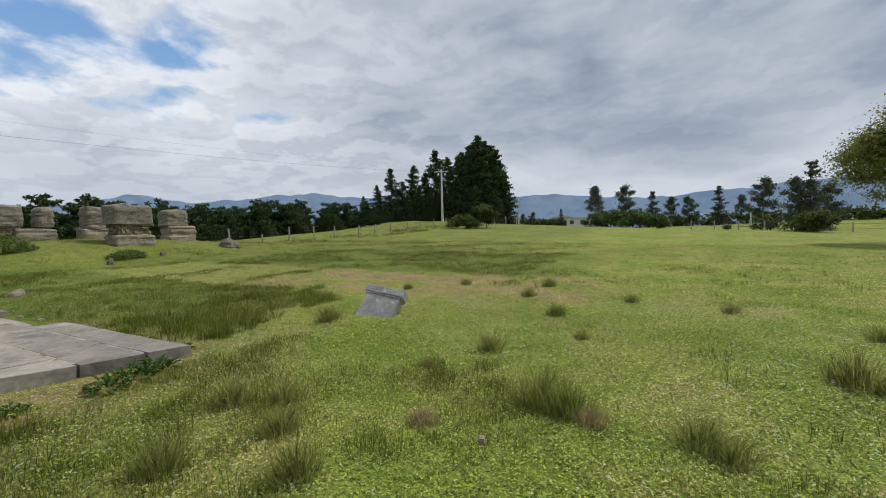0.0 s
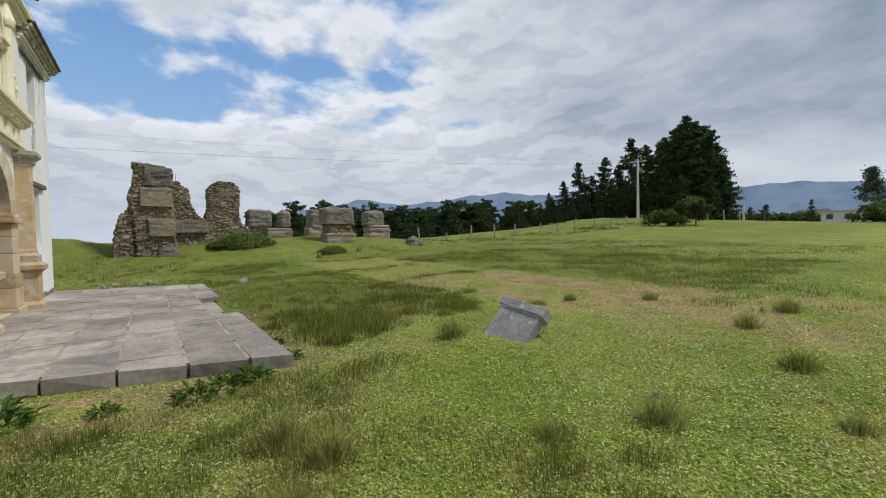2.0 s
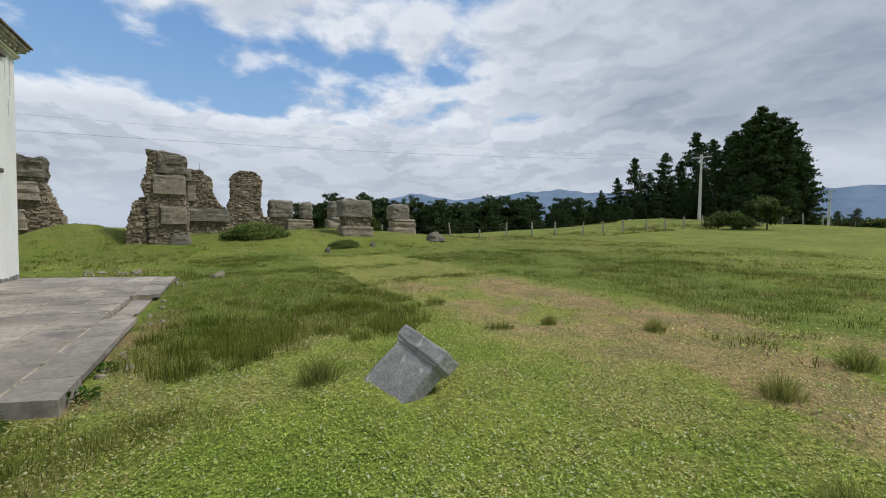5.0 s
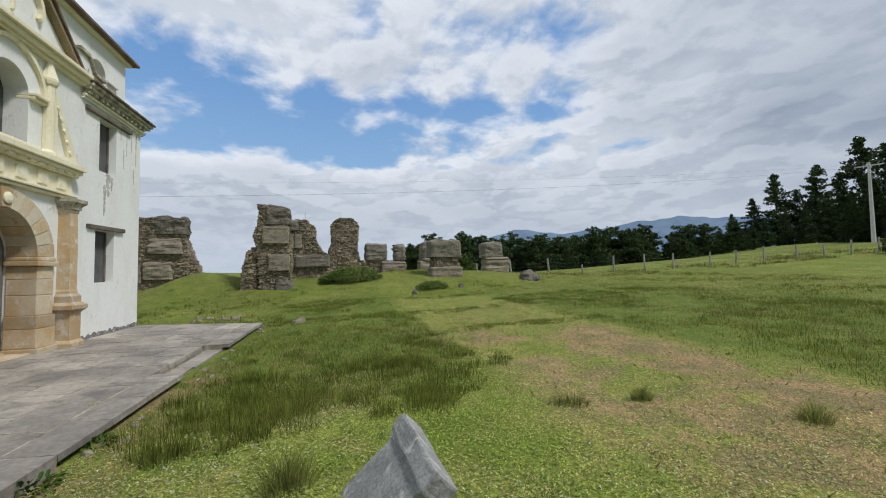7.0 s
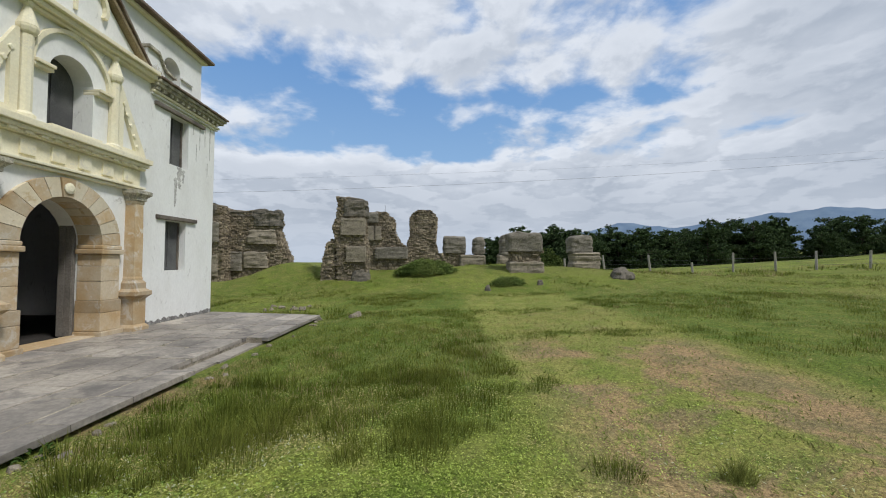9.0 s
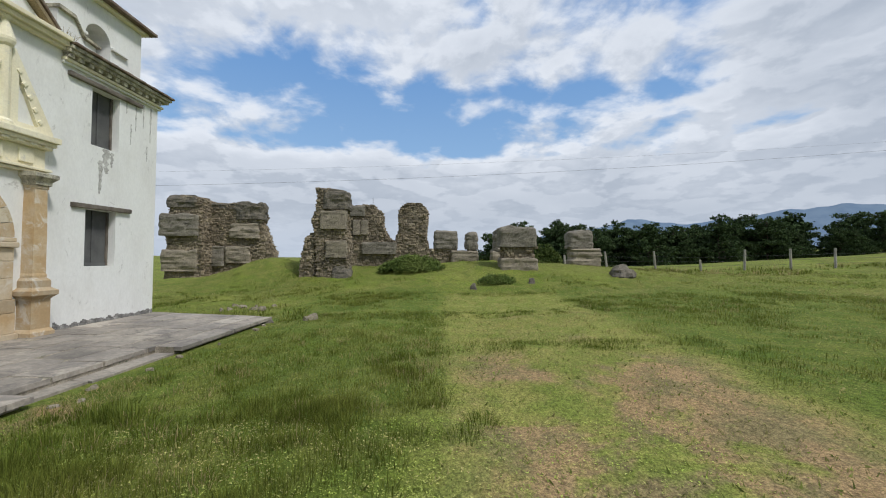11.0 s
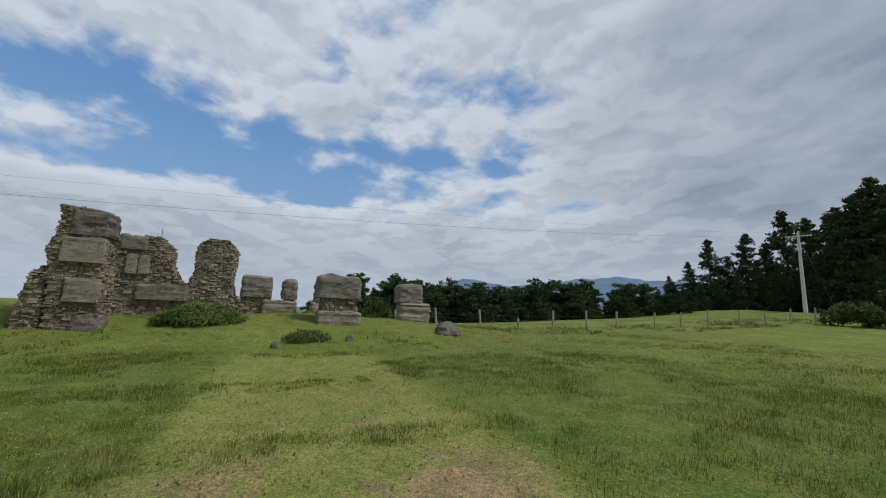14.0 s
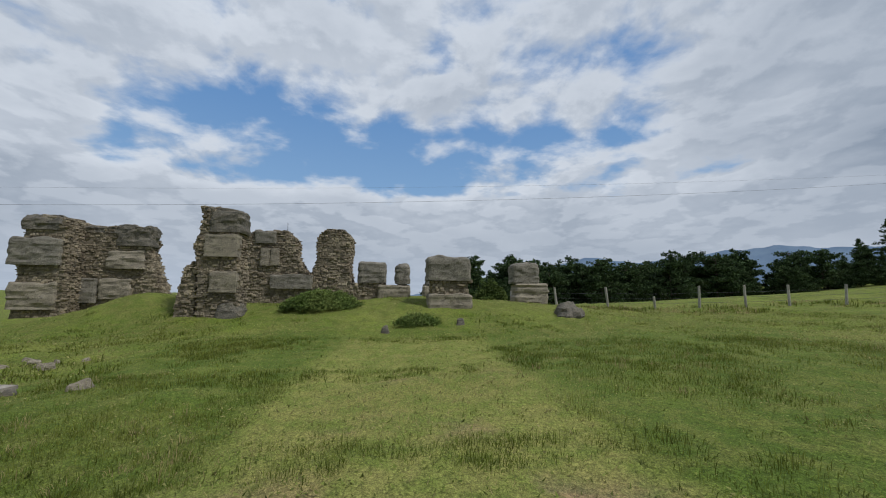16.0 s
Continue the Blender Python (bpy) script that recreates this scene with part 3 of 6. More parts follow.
            v.co.y += 0.015 * noise.noise((v.co.x * 4, 3, 5))
        part("lintel", bm, OLD_WOOD, church, "dark weathered timber lintel")
    # doorway: jamb blocks, imposts, voussoirs
    for s in (-1, 1):
        jx0, jx1 = (DX - 1.26, DX - 0.80) if s < 0 else (DX + 0.80, DX + 1.26)
        zs = [T0 + 0.10, 0.74, 0.98, 1.36, 1.66, 1.90]
        for a, b in zip(zs, zs[1:]):
            w = 0.03 if (a < 0.8) else 0.0
            part("jamb_stone", boxed(jx0 - w, jx1 + w, FY - 0.42, FY + 0.06 + w, a + 0.004, b, 0.012), OCHRE, church)
        part("jamb_base", boxed(jx0 - 0.06, jx1 + 0.05, FY - 0.44, FY + 0.13, T0 - 0.06, T0 + 0.10, 0.02), OCHRE, church)
        part("impost", boxed(jx0 - 0.04, jx1 + 0.06, FY - 0.43, FY + 0.12, 1.905, 2.00, 0.02), OCHRE, church)
        part("impost", boxed(jx0 - 0.02, jx1 + 0.03, FY - 0.43, FY + 0.09, 2.003, 2.08, 0.02), OCHRE, church)
    n = 13
    for i in range(n):
        a0, a1 = math.pi * i / n + 0.006, math.pi * (i + 1) / n - 0.006
        inner = [(DX + 0.80 * math.cos(a), 2.084 + 0.82 * math.sin(a)) for a in np.linspace(a0, a1, 4)]
        outr = [(DX + 1.26 * math.cos(a), 2.084 + 1.16 * math.sin(a)) for a in np.linspace(a0, a1, 4)]
        mat = OCHRE if i % 2 == 0 else PALE_STONE
        part("voussoir", strip_between(inner, outr, FY - 0.42, FY + 0.06 + (0.025 if i == n // 2 else 0)), mat, church)
    part("keystone_boss", turned([(0.02, 0.0), (0.10, 0.01), (0.10, 0.03), (0.05, 0.05)], 14), CREAM, church).matrix_basis = pose(DX, FY + 0.08, 3.06, -90, 0, 0)
    # door leaves, one folded open inwards
    leaf = part("door", boxed(DX - 0.81, DX - 0.75, FY - 0.74, FY - 0.46, T0, 2.70, 0.008), DOOR_GREY, church, "grey board door leaf, folded open inwards")
    for i in range(2):
        part("board", boxed(DX - 0.748, DX - 0.732, FY - 0.735 + i * 0.137, FY - 0.605 + i * 0.137, T0 + 0.02, 2.68, 0.006), DOOR_GREY, leaf)
    part("threshold", boxed(DX - 0.79, DX + 0.79, FY - 0.5, FY + 0.02, T0 - 0.05, T0 + 0.03, 0.015), OCHRE, church)
    # columns on pedestals
    for s in (-1, 1):
        col = part("column", turned([(0.135, 1.36), (0.135, 1.40), (0.125, 1.44), (0.125, 2.2), (0.115, 3.0), (0.13, 3.02), (0.13, 3.06)], 8, True), OCHRE, church)
        col.matrix_basis = pose(CX + s * 1.50, FY + 0.10, 0)
        part("pedestal", turned([(0.23, T0 - 0.05), (0.23, 0.36), (0.20, 0.40), (0.18, 0.42), (0.18, 0.96), (0.21, 0.99)], 8, True), OCHRE, col)
        part("pedestal_cap", turned([(0.21, 0.993), (0.26, 1.04), (0.26, 1.12), (0.21, 1.15), (0.18, 1.18), (0.18, 1.30), (0.15, 1.34), (0.136, 1.357)], 8, True), OCHRE, col)
        part("capital", turned([(0.13, 3.063), (0.16, 3.08), (0.16, 3.14), (0.19, 3.18), (0.23, 3.22), (0.23, 3.29), (0.21, 3.297)], 8, True), LICHEN_STONE, col)
    # entablature of the portal
    ex0, ex1 = CX - 1.76, CX + 1.76
    for z, h, d, grow in ((3.30, 0.05, 0.10, 0.0), (3.36, 0.05, 0.14, 0.02), (3.78, 0.06, 0.13, 0.02), (3.845, 0.07, 0.19, 0.05), (3.92, 0.11, 0.25, 0.08)):
        part("cornice", boxed(ex0 - grow, ex1 + grow, FY - 0.02, FY + d, z, z + h, 0.012), CREAM, church)
    part("frieze", boxed(ex0 + 0.05, ex1 - 0.05, FY - 0.02, FY + 0.05, 3.415, 3.775, 0.005), CREAM, church)
    for i in range(14):
        a = ex0 + 0.12 + i * (ex1 - ex0 - 0.24) / 13
        part("dentil", boxed(a - 0.065, a + 0.065, FY + 0.1, FY + 0.175, 3.795, 3.842, 0.012), CREAM, church)
    for i in range(6):
        a = ex0 + 0.42 + i * (ex1 - ex0 - 0.84) / 5
        part("frieze_block", boxed(a - 0.13, a + 0.13, FY + 0.03, FY + 0.085, 3.47, 3.72, 0.012), CREAM, church)
    # upper stage: pilasters with finials, arch, side volutes
    wx = CX - 0.02
    for s in (-1, 1):
        px = wx + s * 0.90
        pil = part("pilaster", turned([(0.15, 4.034), (0.15, 4.10), (0.10, 4.15), (0.095, 5.40), (0.13, 5.44), (0.15, 5.50), (0.15, 5.54)], 10), CREAM, church)
        pil.matrix_basis = pose(px, FY + 0.05, 0)
        part("finial", turned([(0.15, 5.543), (0.13, 5.60), (0.05, 5.86), (0.075, 5.90), (0.075, 5.95), (0.03, 5.99)], 10), CREAM, pil)
        # sloping side panel
        a, b = px + s * 0.12, px + s * 0.92
        bm = slab_from_outline([(a, 4.035), (a, 5.45), (a + s * 0.06, 5.45), (b, 4.12), (b, 4.035)], [[(a + s * 0.13, 4.17), (a + s * 0.13, 5.02), (b - s * 0.30, 4.17)]], FY - 0.01, FY + 0.07)
        part("volute", bm, CREAM, church)
        for i in range(5):
            f = (i + 0.7) / 5.6
            part("flower_stud", boxed(-0.04, 0.04, -0.02, 0.035, -0.04, 0.04, 0.015), CREAM, church).matrix_basis = pose(a + s * 0.06 + (b - a - s * 0.24) * f, FY + 0.055, 5.22 - 1.13 * f, 0, 45, 0)
        # imposts of the window arch
        ix0, ix1 = sorted((wx + s * 0.455, wx + s * 0.80))
        part("impost", boxed(ix0, ix1, FY - 0.2, FY + 0.10, 4.98, 5.04, 0.012), CREAM, church)
        part("impost", boxed(ix0 - 0.0, ix1, FY - 0.2, FY + 0.14, 5.043, 5.10, 0.012), CREAM, church)
    ang = np.linspace(0, math.pi, 20)
    part("archivolt", strip_between([(wx + 0.76 * math.cos(a), 5.10 + 0.74 * math.sin(a)) for a in ang], [(wx + 0.83 * math.cos(a), 5.10 + 0.81 * math.sin(a)) for a in ang], FY - 0.01, FY + 0.07), CREAM, church)
    part("sill", boxed(wx - 0.52, wx + 0.52, FY - 0.3, FY + 0.16, 4.036, 4.10, 0.012), CREAM, church)
    bell = part("choir_window", slab_from_outline(arch_outline(wx, 0.457, 4.105, 5.04, 5.475), [], FY - 0.42, FY - 0.38), SHUTTER, church, "dark closed choir window")
    part("stile", boxed(wx - 0.03, wx + 0.03, FY - 0.38, FY - 0.355, 4.11, 5.46, 0.006), SHUTTER, bell)
    # pediment over the middle bay
    gx = 2.02
    part("pediment", slab_from_outline([(CX - 1.70, 6.003), (CX - 1.70, 6.13), (CX, 7.56), (CX + 1.70, 6.13), (CX + 1.70, 6.003)], [], FY - 0.45, FY), WHITEWASH, church)
    for z, h, d in ((5.90, 0.06, 0.10), (5.965, 0.09, 0.17), (6.06, 0.08, 0.24)):
        part("cornice", boxed(CX - gx, CX + gx, FY - 0.02, FY + d, z, z + h, 0.012), CREAM, church)
    for s in (-1, 1):
        bm = bmesh.new()
        box(bm, 0, 2.33, -0.5, 0.13, 0.0, 0.07, 0.01)
        slope = math.degrees(math.atan2(1.50, 1.76))
        eave = part("gable_eave", bm, EAVE_BROWN, church, "brown boarded gable eave")
        m = pose(CX + s * 1.72, FY, 6.16) @ pose(0, 0, 0, 0, -slope, 0)
        eave.matrix_basis = m if s < 0 else pose(CX + 1.72, FY, 6.16) @ Matrix.Diagonal((-1, 1, 1, 1)) @ pose(0, 0, 0, 0, -slope, 0)
        bm = bmesh.new()
        for i in range(11):
            box(bm, i * 0.215 - 0.06, i * 0.215 + 0.18, -0.55, 0.16, 0.073 + 0.01 * (i % 2), 0.125, 0.012, pose(0, 0, 0, 0, -3, 0))
        part("ridge_tiles", bm, TILE, eave, "dark clay tiles")
    # cross and curled drip on the pediment
    part("cross", box(boxed(CX - 0.03, CX + 0.03, FY, FY + 0.05, 6.38, 7.05, 0.008), CX - 0.17, CX + 0.17, FY + 0.003, FY + 0.047, 6.76, 6.83, 0.008), CREAM, church)
    curl = np.linspace(radians(200), radians(-20), 16)
    part("moulding", strip_between([(CX + 0.62 * math.cos(a), 6.72 + 0.42 * math.sin(a)) for a in curl], [(CX + 0.70 * math.cos(a), 6.72 + 0.50 * math.sin(a)) for a in curl], FY, FY + 0.09), CREAM, church)
    # lichened dentil cornice of the side bays
    for a, b in ((x0, CX - gx), (CX + gx, x1)):
        for z, h, d, mat in ((5.66, 0.05, 0.06, WHITEWASH), (5.715, 0.06, 0.10, CREAM), (5.87, 0.07, 0.19, LICHEN_STONE), (5.945, 0.07, 0.24, LICHEN_STONE)):
            lo, hi = (a - d * 0.9, b) if a == x0 else (a, b + d * 0.9)
            bm = boxed(lo, hi, FY - 0.02, FY + d, z, z + h, 0.015)
            part("cornice", bm, mat, church)
        for i in range(12):
            c = a + 0.12 + i * (b - a - 0.2) / 11
            part("dentil", boxed(c - 0.06, c + 0.06, FY, FY + 0.15, 5.778, 5.867, 0.015), LICHEN_STONE, church)
        bm = bmesh.new()
        lo, hi = (a - 0.26, b) if a == x0 else (a, b + 0.26)
        n = 14
        for i in range(n):
            box(bm, lo + (hi - lo) * i / n, lo + (hi - lo) * (i + 0.97) / n, FY - 0.9, FY + 0.29, 6.02 + 0.006 * (i % 3), 6.07 + 0.006 * (i % 2), 0.012)
        part("eave_tiles", bm, TILE, church, "mossy dark eave tiles")
    # peeling stains on the whitewash
    rs = random.Random(3)
    for cx, top, length, wide in ((-13.20, 4.19, 0.55, 0.13), (-13.05, 3.9, 0.75, 0.07), (-13.35, 4.15, 0.35, 0.06), (-14.55, 5.62, 0.9, 0.035), (-14.30, 5.62, 0.6, 0.03), (-14.05, 5.62, 0.75, 0.03), (-13.75, 5.62, 0.4, 0.05), (-13.9, 5.0, 0.5, 0.025), (-14.45, 4.6, 0.4, 0.02)):
        n = 12
        lft = [(cx - wide * (0.25 + rs.random()) * (1 - 0.6 * i / n), top - length * i / n) for i in range(n + 1)]
        rgt = [(cx + wide * (0.25 + rs.random()) * (1 - 0.6 * i / n), top - length * i / n) for i in range(n + 1)]
        part("plaster_stain", strip_between(lft, rgt, FY - 0.004, FY + 0.004), STAIN, church)
    # small stepped parapet beside the gable
    part("parapet", slab_from_outline([(-12.88, 6.08), (-12.88, 6.36), (-12.55, 6.40), (-12.34, 6.70), (-11.98, 6.72), (-11.98, 6.08)], [], FY - 0.26, FY - 0.04), WHITEWASH, church)
    part("parapet_cap", strip_between([(-12.95, 6.363), (-12.56, 6.403), (-12.34, 6.703), (-11.95, 6.723)], [(-12.95, 6.41), (-12.54, 6.46), (-12.31, 6.77), (-11.95, 6.79)], FY - 0.27, FY + 0.03), LICHEN_STONE, church)
    tuft = part("roof_plant", tussock_mesh(77, 0.16, 0.24, 60), None, church, "dry grey air plant on the cornice")
    tuft.data.materials.append(STRAW)
    tuft.matrix_basis = pose(-12.02, FY + 0.10, 6.10)
    # belfry set back over the side bay
    by = FY - 0.28
    part("belfry", slab_from_outline([(-14.52, 6.08), (-14.52, 7.55), (-11.2, 7.55), (-11.2, 6.08)], [arch_outline(-13.22, 0.34, 6.10, 6.72, 7.06)], by - 0.55, by), WHITEWASH, church)
    part("belfry_side", boxed(-14.52, -14.0, by - 2.6, by - 0.55, 6.08, 7.55), WHITEWASH, church)
    part("belfry_back", boxed(-14.0, -11.2, by - 2.6, by - 2.2, 6.08, 7.55), WHITEWASH, church)
    part("belfry_impost", boxed(-13.0 + 0.12 - 0.0, -12.55, by - 0.02, by + 0.07, 6.66, 6.72, 0.01), WHITEWASH, church)
    part("belfry_impost", boxed(-14.05, -13.56, by - 0.02, by + 0.07, 6.66, 6.72, 0.01), WHITEWASH, church)
    part("belfry_cornice", boxed(-14.64, -11.1, by - 2.7, by + 0.12, 7.553, 7.62, 0.015), CREAM, church)
    part("belfry_roof", boxed(-14.78, -11.0, by - 2.8, by + 0.25, 7.625, 7.70, 0.02), TILE, church)
    part("roof_cap", turned([(0.32, 7.703), (0.32, 7.80), (0.2, 7.83), (0.2, 7.98), (0.12, 8.05)], 8, True), LICHEN_STONE, church).matrix_basis = pose(-11.6, by - 0.3, 0)
    return church


build_church()


# ---------------------------------------------------------------- terrace
def terrace_edge(y):
    """The skewed end of the terrace."""
    return -5.0 - (2.77 - y) * 0.275


def build_terrace():
    terrace = thing("pavement", pose(0, 0, 0), "worn grey stone paved terrace before the church", "pavement", kind="structure")
    left, front = -14.55, 2.82
    def prism(ring, z0, z1):
        bm = bmesh.new()
        low, high = [bm.verts.new((x, y, z0)) for x, y in ring], [bm.verts.new((x, y, z1 + 0.012 * (front - y))) for x, y in ring]
        bm.faces.new(high)
        for a in range(len(ring)):
            b = (a + 1) % len(ring)
            bm.faces.new((low[a], low[b], high[b], high[a]))
        bmesh.ops.recalc_face_normals(bm, faces=bm.faces[:])
        return bm

    part("bed", prism([(terrace_edge(FY) - 0.12, FY - 0.02), (terrace_edge(2.36) - 0.12, 2.36), (left - 0.1, 2.36), (left - 0.3, FY - 0.02)], -0.25, 0.247), JOINT, terrace, "earth and mortar bed with grassy joints")
    part("front_bed", prism([(-5.2, 2.363), (-5.2, 2.68), (-8.4, 2.68), (-8.4, 2.363)], -0.25, 0.247), JOINT, terrace)
    part("front_bed", prism([(-8.4, 2.363), (-8.4, 2.56), (-10.9, 2.56), (-10.9, 2.363)], -0.25, 0.135), JOINT, terrace)
    part("front_bed", prism([(-10.9, 2.363), (-10.9, 2.68), (left + 0.1, 2.70), (left - 0.1, 2.363)], -0.25, 0.247), JOINT, terrace)
    return terrace, left, front


TERRACE = build_terrace()


# ---------------------------------------------------------------- ruins
def rough_block(w, d, h, seed, seg=0.10, amp=0.07, strata=0.05, taper=0.0, round_=0.16, lean=0.0):
    """An eroded masonry mass, w along y, d along x, h up, standing on z = 0 and centred."""
    bm = bmesh.new()
    ny, nx, nz = max(3, int(w / seg)), max(3, int(d / seg)), max(3, int(h / seg))
    keep = {}

    def vert(i, j, k):
        if (i, j, k) in keep:
            return keep[(i, j, k)]
        x, y, z = (i / nx - 0.5) * d, (j / ny - 0.5) * w, k / nz * h
        # rounded corners
        ex, ey, ez = max(0, abs(x) - d / 2 + round_), max(0, abs(y) - w / 2 + round_), max(0, z - h + round_)
        q = math.sqrt(ex * ex + ey * ey + ez * ez)
        if q > round_:
            s = round_ / q
            x = math.copysign(abs(x) - ex * (1 - s), x)
            y = math.copysign(abs(y) - ey * (1 - s), y)
            z -= ez * (1 - s)
        f = 1 - taper * (z / h)
        x, y = x * f, y * f + lean * z
        p = Vector((x * 1.3 + seed, y * 1.3 - seed, z * 1.7))
        n1 = noise.noise(p) * amp * 1.0 + 0.7 * amp * noise.noise(p * 2.7) + 0.35 * amp * noise.noise(p * 6.1) - 1.6 * amp * max(0, noise.noise(p * 1.9 + Vector((5, 1, 2))) - 0.25)
        n2 = strata * (noise.noise((seed, y * 0.5, z * 5.5)) + 0.7 * noise.noise((seed + 9, y * 1.1, z * 12)))
        out = Vector((x / d, y / w, 0))
        if out.length > 0:
            out.normalize()
        x, y = x + out.x * (n1 + n2), y + out.y * (n1 + n2)
        if k == nz:
            z += 2.0 * amp * noise.noise((x * 1.6, y * 1.6, seed)) + 0.5 * amp * noise.noise((x * 5, y * 5, seed))
        keep[(i, j, k)] = bm.verts.new((x, y, z))
        return keep[(i, j, k)]

    for i in range(nx):
        for j in range(ny):
            bm.faces.new((vert(i, j, nz), vert(i + 1, j, nz), vert(i + 1, j + 1, nz), vert(i, j + 1, nz)))
            bm.faces.new((vert(i, j, 0), vert(i, j + 1, 0), vert(i + 1, j + 1, 0), vert(i + 1, j, 0)))
    for i in range(nx):
        for k in range(nz):
            bm.faces.new((vert(i, 0, k), vert(i + 1, 0, k), vert(i + 1, 0, k + 1), vert(i, 0, k + 1)))
            bm.faces.new((vert(i, ny, k), vert(i, ny, k + 1), vert(i + 1, ny, k + 1), vert(i + 1, ny, k)))
    for j in range(ny):
        for k in range(nz):
            bm.faces.new((vert(0, j, k), vert(0, j, k + 1), vert(0, j + 1, k + 1), vert(0, j + 1, k)))
            bm.faces.new((vert(nx, j, k), vert(nx, j + 1, k), vert(nx, j + 1, k + 1), vert(nx, j, k + 1)))
    return bm


def chunk(parent, name, x, y0, y1, d, z0, z1, mat, seed, turn=0.0, label="", **kw):
    """A piece of ruin: its near face at x, between y0 and y1, d deep."""
    ob = part(name, rough_block(y1 - y0, d, z1 - z0, seed, **kw), mat, parent, label)
    ob.matrix_basis = pose(x - d / 2, (y0 + y1) / 2, z0, 0, 0, turn)
    return ob


STONES = []
for _s in range(7):
    _bm = bmesh.new()
    box(_bm, -0.5, 0.5, -0.5, 0.5, -0.5, 0.5)
    for _v in _bm.verts:
        _v.co += Vector((random.uniform(-0.08, 0.08), random.uniform(-0.14, 0.14), random.uniform(-0.18, 0.18)))
    bmesh.ops.bevel(_bm, geom=_bm.edges[:], offset=0.14, segments=1, affect="EDGES")
    STONES.append(mesh_of("wall_stone", _bm, STONE_BIT))
SHAPES = [(np.array([v.co[:] for v in me.vertices]), [tuple(p.vertices) for p in me.polygons]) for me in STONES]


def rubble(parent, x, d, prof, seed, single=0, coarse=1.0):
    """Coursed rubble: its near face at x, d deep, prof gives (z, y0, y1) from the foot up. The first `single` stones are objects of their own."""
    rnd = random.Random(seed)
    zs, lo, hi = [p[0] for p in prof], [p[1] for p in prof], [p[2] for p in prof]

    def span(z):
        return float(np.interp(z, zs, lo)), float(np.interp(z, zs, hi))

    bm = bmesh.new()
    rings = []
    z = zs[0] - 0.3
    while True:
        a, b = span(z)
        w = 0.05 + 0.04 * noise.noise((seed, z * 3, 0))
        rings.append([bm.verts.new(p) for p in ((x - 0.02, a + w, z), (x - 0.02, b - w, z), (x - d + 0.05, b - w, z), (x - d + 0.05, a + w, z))])
        if z >= zs[-1] - 0.06:
            break
        z = min(z + 0.15, zs[-1] - 0.06)
    for p, q in zip(rings, rings[1:]):
        for e in range(4):
            bm.faces.new((p[e], p[(e + 1) % 4], q[(e + 1) % 4], q[e]))
    bm.faces.new(rings[-1])
    part("core", bm, CORE, parent)
    verts, faces, base, made = [], [], 0, 0

    def lay(at, turn, deep, w, h):
        nonlocal base, made
        m = Matrix.LocRotScale(at, Euler((rnd.uniform(-0.10, 0.10), rnd.uniform(-0.06, 0.06), turn + rnd.uniform(-0.09, 0.09))), (deep, w, h))
        pick = rnd.randrange(len(STONES))
        if made < single:
            made += 1
            ob = new("wall_stone", STONES[pick])
            ob.parent = parent
            ob.matrix_basis = m
            return
        v, f = SHAPES[pick]
        a = np.array(m)
        verts.append(v @ a[:3, :3].T + a[:3, 3])
        faces.extend(tuple(i + base for i in q) for q in f)
        base += len(v)

    z = zs[0]
    while z < zs[-1] - 0.03:
        h = rnd.uniform(0.055, 0.125) * coarse
        mid = z + h / 2
        a, b = span(mid)
        y = a + rnd.uniform(-0.05, 0.06)
        while y < b - 0.05:
            w = rnd.uniform(0.10, 0.30) * coarse
            if rnd.random() < 0.2:
                w *= 1.6
            w = min(w, b + rnd.uniform(0.0, 0.07) - y)
            if rnd.random() < 0.94:
                lay((x - 0.10 + rnd.uniform(-0.035, 0.035), y + w / 2, mid + rnd.uniform(-0.01, 0.01)), 0, rnd.uniform(0.2, 0.28), w - 0.012, h - 0.008)
            y += w + 0.008
        for edge, way in ((b, -1), (a, 1)):
            q = x - 0.1
            while q > x - d:
                w = rnd.uniform(0.12, 0.32) * coarse
                lay((q - w / 2, edge + way * (0.09 + rnd.uniform(-0.035, 0.035)), mid), 1.57, rnd.uniform(0.2, 0.26), w - 0.012, h - 0.008)
                q -= w + 0.008
        z += h
    a, b = span(zs[-1])
    y = a
    while y < b:
        w = rnd.uniform(0.14, 0.36)
        for q in (x - d * 0.25, x - d * 0.65):
            if rnd.random() < 0.75:
                lay((q + rnd.uniform(-0.1, 0.1), y + w / 2, zs[-1] - 0.03 + rnd.uniform(-0.05, 0.03)), rnd.uniform(-0.5, 0.5), d * 0.45, w, rnd.uniform(0.09, 0.17))
        y += w * 0.9
    if verts:
        me = bpy.data.meshes.new("rubble_stones")
        me.from_pydata(np.concatenate(verts).tolist(), [], faces)
        me.materials.append(STONE_BITS)
        tagged(part("rubble_stones", me, None, parent), kind="stuff")


